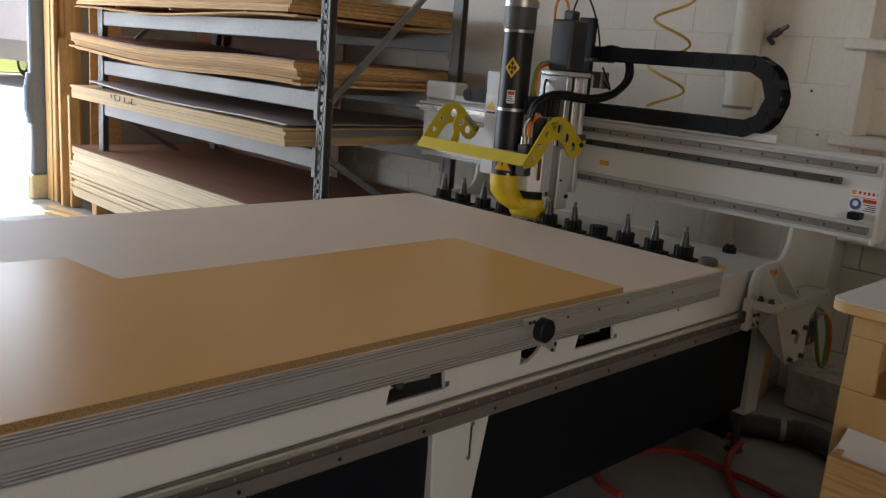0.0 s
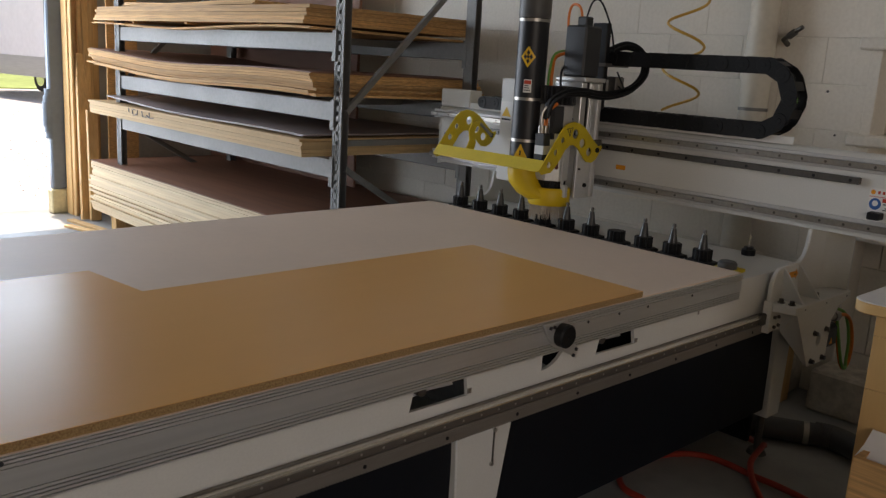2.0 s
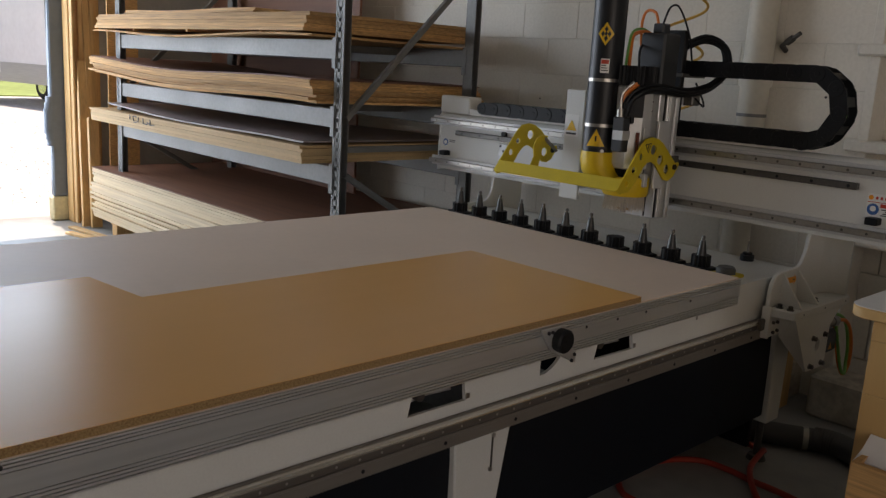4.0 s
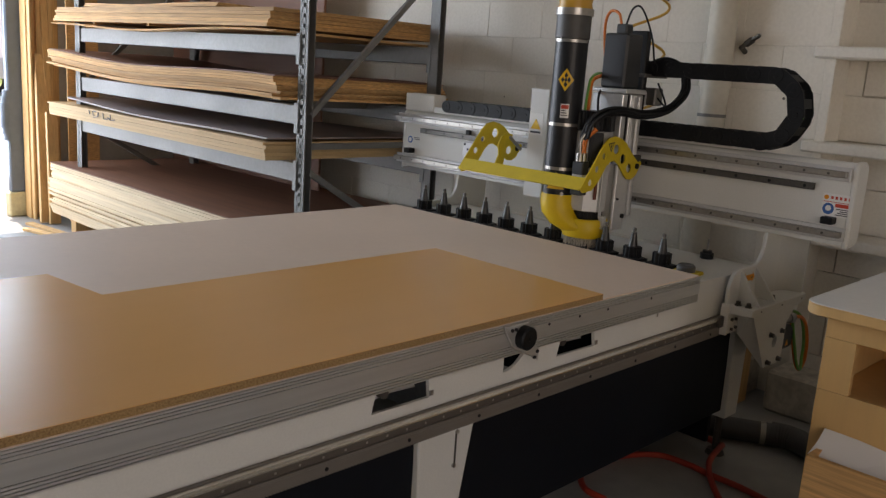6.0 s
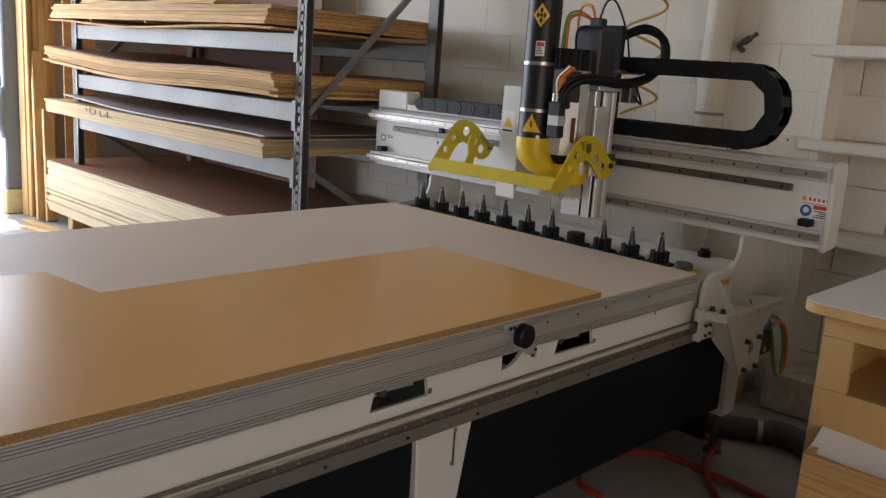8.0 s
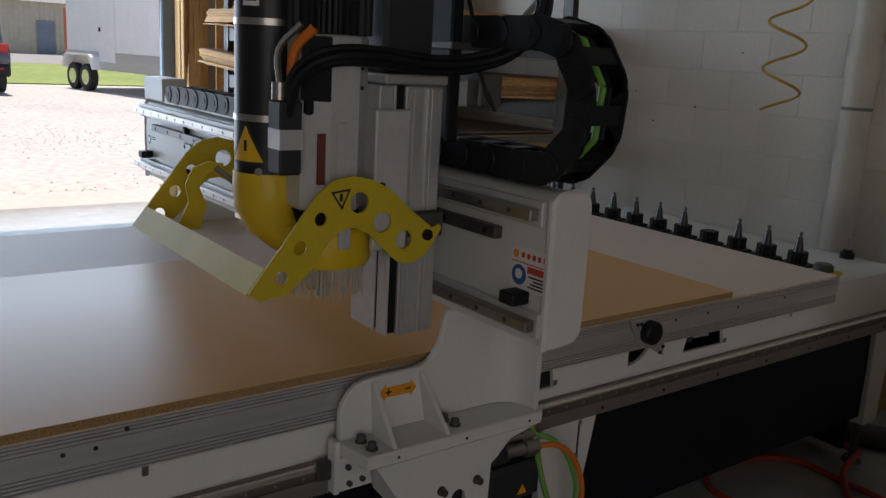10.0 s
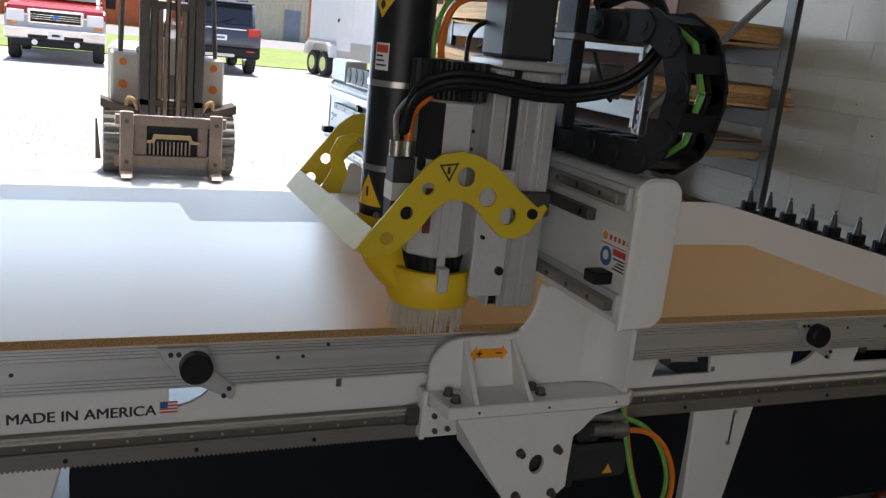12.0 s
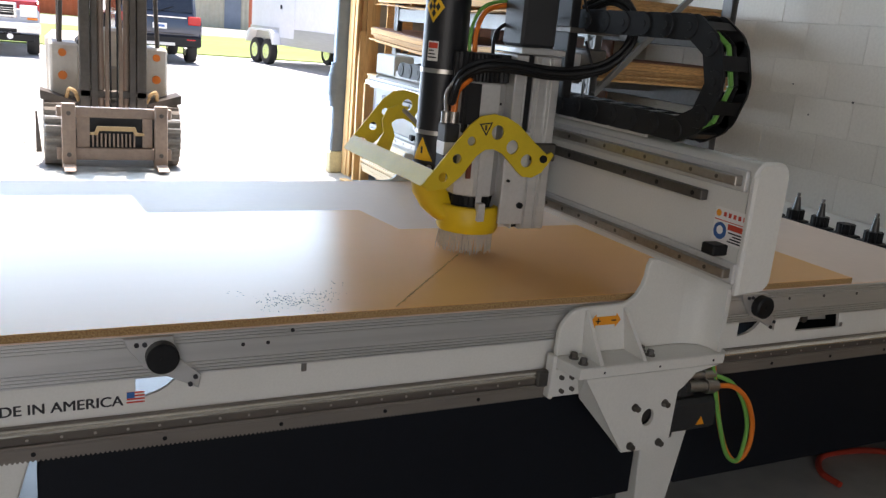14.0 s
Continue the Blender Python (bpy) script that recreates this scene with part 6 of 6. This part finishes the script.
def build_pickup():
    c = thing("pickup_truck", (-2.85, 19.3, 0), "red and silver pickup truck parked nose to the workshop", "pickup truck")
    w = 1.0
    part("lower_body", plate(nb(), [(0.05, 0.5), (0.0, 0.75), (0.02, 0.98), (0.05, 1.0), (5.6, 1.0), (5.6, 0.5)], "x", -w, w, 0.03), M_CARWHITE, c, "silver lower body")
    part("bonnet", plate(nb(), [(0.06, 1.0), (0.10, 1.16), (0.25, 1.22), (1.35, 1.30), (1.5, 1.0)], "x", -w + 0.04, w - 0.04, 0.04), M_CARRED, c)
    cab = part("cab", plate(nb(), [(1.2, 1.0), (1.3, 1.3), (1.95, 1.92), (3.3, 1.95), (3.6, 1.3), (3.6, 1.0)], "x", -w + 0.08, w - 0.08, 0.05), M_CARRED, c)
    part("windscreen", plate(nb(), [(1.30, 1.34), (1.88, 1.86), (1.875, 1.88), (1.27, 1.36)], "x", -w + 0.18, w - 0.18), M_GLASS, cab)
    part("bed_side", box(nb(), -w, w, 3.62, 5.6, 1.0, 1.38, 0.03), M_CARRED, c)
    for s in (-1, 1):
        part("front_wing", plate(nb(), [(0.03, 0.74), (0.05, 1.12), (0.12, 1.18), (1.55, 1.20), (1.55, 0.74)], "x", s * 0.975 - 0.03, s * 0.975 + 0.03, 0.015), M_CARRED, c)
        bm = nb()
        rod(bm, (s * 0.42, -0.125, 0.42), (s * 0.42, -0.03, 0.42), 0.06, 16)
        part("fog_lamp", bm, M_LIGHTGLASS, c)
        part("indicator", box(nb(), s * 0.86 - 0.10, s * 0.86 + 0.10, -0.018, 0.05, 0.775, 0.825, 0.008), M_ORANGELENS, c)
        part("screen_pillar", plate(nb(), [(1.28, 1.32), (1.92, 1.90), (1.98, 1.90), (1.36, 1.32)], "x", s * 0.85 - 0.04, s * 0.85 + 0.04), M_CARRED, c)
    part("bumper_step", box(nb(), -0.62, 0.62, -0.128, -0.121, 0.485, 0.50), M_BLACK, c)
    part("bumper_intake", box(nb(), -0.55, 0.55, -0.126, -0.1205, 0.505, 0.58, 0.01), M_BLACK, c)
    gr = part("grille", box(nb(), -0.56, 0.56, -0.02, 0.05, 0.80, 1.12, 0.02), M_CHROME, c, "chrome grille")
    part("grille_mesh", box(nb(), -0.50, 0.50, -0.03, -0.021, 0.85, 1.07, 0.004), M_BLACK, gr)
    for z in (0.915, 0.96, 1.005):
        part("grille_bar", box(nb(), -0.50, 0.50, -0.036, -0.0305, z - 0.005, z + 0.005), M_CHROME, gr)
    bm = nb()
    rod(bm, (0, -0.03, 0.97), (0, -0.045, 0.97), 0.06, 20)
    part("badge", bm, M_STICKB, gr)
    part("bumper", box(nb(), -w - 0.02, w + 0.02, -0.12, 0.1, 0.48, 0.72, 0.03), M_CHROME, c, "chrome front bumper")
    part("air_dam", box(nb(), -w + 0.1, w - 0.1, -0.02, 0.12, 0.32, 0.479, 0.02), M_BLACK, c)
    pl = part("number_plate", box(nb(), -0.16, 0.16, -0.128, -0.121, 0.51, 0.66), M_STICKW, c)
    part("plate_bar", box(nb(), -0.08, 0.08, -0.131, -0.1285, 0.56, 0.61), M_INK, pl)
    for s in (-1, 1):
        part("headlight", box(nb(), s * 0.79 - 0.17, s * 0.79 + 0.17, -0.015, 0.06, 0.83, 1.08, 0.02), M_LIGHTGLASS, c)
        part("mirror", box(nb(), s * 1.14 - 0.11, s * 1.14 + 0.11, 1.55, 1.63, 1.25, 1.52, 0.02), M_BLACK, c)
        wheel(c, s * 0.87, 0.95, 0.38, 0.38, 0.25, M_RUBBER, M_CHROME)
        wheel(c, s * 0.87, 4.5, 0.38, 0.38, 0.25, M_RUBBER, M_CHROME)


def build_suv():
    c = thing("suv", (0.72, 19.95, 0), "navy blue suv parked with its tail to the workshop", "car")
    w = 0.98
    part("body", plate(nb(), [(0.12, 0.42), (0.02, 0.62), (0.0, 0.85), (0.06, 1.10), (4.6, 1.05), (4.95, 0.85), (4.95, 0.42)], "x", -w, w, 0.06), M_CARBLUE, c)
    roof = part("cabin", plate(nb(), [(0.05, 1.08), (0.35, 1.66), (0.6, 1.74), (2.6, 1.74), (3.5, 1.08)], "x", -w + 0.12, w - 0.12, 0.07), M_CARBLUE, c)
    part("rear_window", plate(nb(), [(0.09, 1.20), (0.31, 1.61), (0.29, 1.62), (0.07, 1.21)], "x", -w + 0.22, w - 0.22), M_GLASS, roof)
    part("spoiler", box(nb(), -w + 0.16, w - 0.16, 0.16, 0.45, 1.68, 1.72, 0.012), M_CARBLUE, roof)
    for s in (-1, 1):
        part("tail_light", box(nb(), s * 0.80 - 0.15, s * 0.80 + 0.15, -0.01, 0.15, 0.92, 1.12, 0.02), M_TAIL, c)
        part("side_window", plate(nb(), [(0.55, 1.15), (0.75, 1.60), (2.5, 1.62), (3.2, 1.15)], "x", s * (w - 0.12) - 0.006, s * (w - 0.12) + 0.006), M_GLASS, roof)
        part("roof_rail", box(nb(), s * 0.72 - 0.02, s * 0.72 + 0.02, 0.7, 2.5, 1.75, 1.79, 0.008), M_BLACK, roof)
        bm = nb()
        rod(bm, (s * 0.6, 0.02, 0.40), (s * 0.6, 0.16, 0.40), 0.045, 14)
        part("tailpipe", bm, M_CHROME, c)
        wheel(c, s * 0.86, 0.95, 0.36, 0.36, 0.24, M_RUBBER, M_ALU)
        wheel(c, s * 0.86, 3.9, 0.36, 0.36, 0.24, M_RUBBER, M_ALU)
    part("hatch_seam", box(nb(), -0.80, 0.80, -0.006, 0.02, 0.70, 0.712), M_BLACK, c)
    bm = nb()
    rod(bm, (0.0, 0.055, 1.205), (0.32, 0.12, 1.32), 0.010, 8)
    part("wiper", bm, M_BLACK, roof)
    for s in (-1, 1):
        part("reflector", box(nb(), s * 0.72 - 0.10, s * 0.72 + 0.10, -0.066, -0.05, 0.56, 0.59, 0.004), M_TAIL, c)
    part("trim_bar", box(nb(), -0.62, 0.62, -0.012, 0.02, 1.06, 1.09, 0.004), M_CHROME, c)
    part("bumper", box(nb(), -w + 0.02, w - 0.02, -0.06, 0.15, 0.40, 0.66, 0.04), M_BLACK, c)
    part("skid_plate", box(nb(), -0.35, 0.35, -0.065, -0.03, 0.42, 0.5, 0.01), M_ALU, c)
    pl = part("number_plate", box(nb(), -0.16, 0.16, -0.012, 0.004, 0.80, 0.93), M_STICKW, c)
    part("plate_bar", box(nb(), -0.11, 0.11, -0.015, -0.0125, 0.84, 0.89), M_STICKB, pl)


def build_trailer():
    c = thing("cargo_trailer", (3.92, 22.71, 0), "white enclosed cargo trailer on twin axles", "trailer")
    c.rotation_euler = (0, 0, radians(-78.7))
    part("box_body", box(nb(), -0.95, 4.0, 0, 2.3, 0.55, 2.75, 0.05), M_TRAILER, c)
    part("kick_strip", box(nb(), -0.95, 4.0, -0.012, 0.0, 0.55, 1.0, 0.003), M_ALU, c, "bright checker kick strip")
    part("side_door", box(nb(), 0.9, 1.75, -0.014, -0.001, 0.75, 2.5, 0.004), M_TRAILER, c)
    part("door_latch", box(nb(), 0.98, 1.02, -0.05, -0.015, 1.5, 1.6, 0.004), M_BLACK, c)
    fd = part("fender", plate(nb(), [(-0.75, 0.55), (-0.65, 0.85), (-0.5, 0.93), (0.75, 0.93), (0.9, 0.85), (1.0, 0.55), (0.95, 0.55), (0.7, 0.88), (-0.45, 0.88), (-0.7, 0.55)], "y", -0.24, -0.013), M_TRAILER, c)
    for x in (-0.22, 0.5):
        for y in (-0.1, 2.2):
            wheel(c, x, y, 0.34, 0.34, 0.2, M_RUBBER, M_CHROME, "y")
    part("tongue", plate(nb(), [(4.0, 0.25), (4.0, 2.05), (5.4, 1.2), (5.4, 1.1)], "z", 0.48, 0.58), M_BLACK, c)
    bm = nb()
    rod(bm, (5.1, 1.15, 0.02), (5.1, 1.15, 1.0), 0.04, 12)
    part("jack", bm, M_BLACK, c)
    for s in (0, 1):
        part("v_nose", plate(nb(), [(4.0, 0.0), (4.0, 2.3), (4.5, 1.4), (4.5, 0.9)], "z", 0.56 + s * 1.0, 1.559 + s * 1.19), M_TRAILER, c)


def corrugated(x0, x1, pitch, y0, y1, h, depth=0.06):
    """A metal-clad block whose front is ribbed, as one skin."""
    out, x, k = [], x0, 0
    while x < x1:
        out.append((x, y0 - (depth if k % 4 in (1, 2) else 0)))
        x, k = x + pitch / 4, k + 1
    out += [(x1, y0), (x1, y1), (x0, y1)]
    return plate(nb(), out, "z", 0, h)


def build_far_buildings():
    b = thing("orange_warehouse", (-9, 60, 0), "long orange corrugated metal building beyond the road", "building")
    part("wall", corrugated(-30, 10.5, 0.5, 0, 8, 3.6), M_ORANGEMETAL, b, shade=False)
    part("roof", plate(nb(), [(-0.3, 3.601), (4, 4.6), (8.3, 3.601)], "x", -30.3, 10.8), M_BEIGEMETAL, b)
    b2 = thing("beige_shed", (9.6, 58.5, 0), "beige sided shed beyond the road", "building")
    part("wall", corrugated(-6.5, 3.0, 0.3, 0, 6, 3.2, 0.03), M_BEIGEMETAL, b2, shade=False)
    part("roof", plate(nb(), [(-0.3, 3.201), (3, 4.2), (6.3, 3.201)], "x", -6.8, 3.3), M_ASPHALT, b2)
    part("door", box(nb(), 0.5, 1.6, -0.08, -0.04, 0, 2.1), M_BLUEGREY, b2)
    b3 = thing("orange_container", (8.6, 42.5, 0), "orange steel shipping container", "container")
    bm = corrugated(0, 6.1, 0.28, 0.05, 2.4, 2.45, 0.04)
    bm.transform(Matrix.Translation((0, 0, 0.15)))
    part("body", bm, M_ORANGEMETAL, b3, shade=False)
    part("skid", box(nb(), 0, 6.1, 0.05, 2.4, 0.0, 0.149), M_MAST, b3)
    b4 = thing("pale_office", (30, 75, 0), "low pale building far off", "building")
    part("wall", box(nb(), -12, 14, 0, 8, 0, 4.0), M_BEIGEMETAL, b4)
    part("roof", plate(nb(), [(-0.4, 4.001), (4, 5.2), (8.4, 4.001)], "x", -12.4, 14.4), M_ASPHALT, b4)


# ---- chips left by the cut ----
CUT0, CUT1 = Vector((-1.505, -0.03)), Vector((-1.08, 0.445))


def build_chips():
    rnd = random.Random(7)
    n = 30
    for i in range(n):
        f = (i + 0.5) / n * 0.97
        p = CUT0.lerp(CUT1, f)
        if p.y < 0.02:
            continue
        t_drop = None
        for k in range(1205, 1401):
            t = k / 100
            if value(CY, t) >= p.y:
                t_drop = t
                break
        t_drop = min(t_drop or 13.9, 13.9)
        bm = nb()
        for _ in range(22):
            a, b = rnd.gauss(0, 0.008), rnd.gauss(0, 0.0014)
            r = rnd.uniform(0.0005, 0.0015)
            m = pose(0.7 * a - 0.7 * b, 0.7 * a + 0.7 * b, r * 0.3, rnd.uniform(0, 360), rnd.uniform(0, 360), 0)
            vs = [bm.verts.new(m @ Vector(q)) for q in ((r, 0, 0), (-r, 0, 0), (0, r, 0), (0, -r, 0), (0, 0, r * 0.6), (0, 0, -r * 0.6))]
            for x, y, z in ((0, 2, 4), (2, 1, 4), (1, 3, 4), (3, 0, 4), (2, 0, 5), (1, 2, 5), (3, 1, 5), (0, 3, 5)):
                bm.faces.new((vs[x], vs[y], vs[z]))
        ob = solid("sawdust_heap", bm, M_SAWDUST, "little trail of tan sawdust on the board", "sawdust", "sawdust along the cut", shade=False)
        ob.matrix_world = pose(p.x, p.y, ST + 0.0008)

        def under_tool(t):
            return pose(value(GX, t) - 0.30 + 0.02 * math.sin(i), value(CY, t) + 0.02 * math.cos(i), ST + 0.0008 + max(0.0, value(SZ, t)) + max(0, -value(SZ, t)) * 0.2 + 0.012)
        rows = [(t, under_tool(t)) for t in TIMES if t < t_drop - 0.12] + [(t_drop, pose(p.x, p.y, ST + 0.0008)), (14.0, pose(p.x, p.y, ST + 0.0008))]
        MOVING.append((ob, rows))
    for i in range(34):
        x, y = rnd.gauss(-1.675, 0.055), abs(rnd.gauss(0.085, 0.035)) + 0.015
        bm = nb()
        for _ in range(7):
            dx, dy, r = rnd.gauss(0, 0.016), rnd.gauss(0, 0.012), rnd.uniform(0.0009, 0.0019)
            vs = [bm.verts.new((dx + a * r, dy + b * r, c * r)) for a, b, c in ((1, 0, 0.1), (-1, 0.3, 0.1), (0, 1, 0.2), (0, 0, 1))]
            for q in ((0, 1, 3), (1, 2, 3), (2, 0, 3), (0, 2, 1)):
                bm.faces.new([vs[k] for k in q])
        ob = solid("chip_cluster", bm, M_DARKCHIP, "few dark chips scattered on the board", "wood chips", "chips on the board", shade=False)
        drop = 12.15 + 1.4 * i / 34
        rows = [(t, pose(value(GX, t) - 0.30, value(CY, t), ST + 0.0012 + max(0.0, value(SZ, t)) + 0.008)) for t in TIMES if t < drop - 0.1]
        rows += [(drop, pose(value(GX, drop) - 0.30, value(CY, drop), ST + 0.008)), (drop + 0.2, pose(x, y, ST + 0.0003)), (14.0, pose(x, y, ST + 0.0003))]
        MOVING.append((ob, rows))


def motions():
    for ob, rows in MOVING:
        walk(ob, rows)


build_shell()
wall_e = build_block_wall()
build_wall_fittings()
build_outside()
build_router()
build_workpiece()
build_gantry()
build_rack()
build_sheets()
build_worktable()
build_forklift()
build_pickup()
build_suv()
build_trailer()
build_far_buildings()
build_tools()
build_hoses()
build_chips()
wall_blocks(wall_e)
motions()
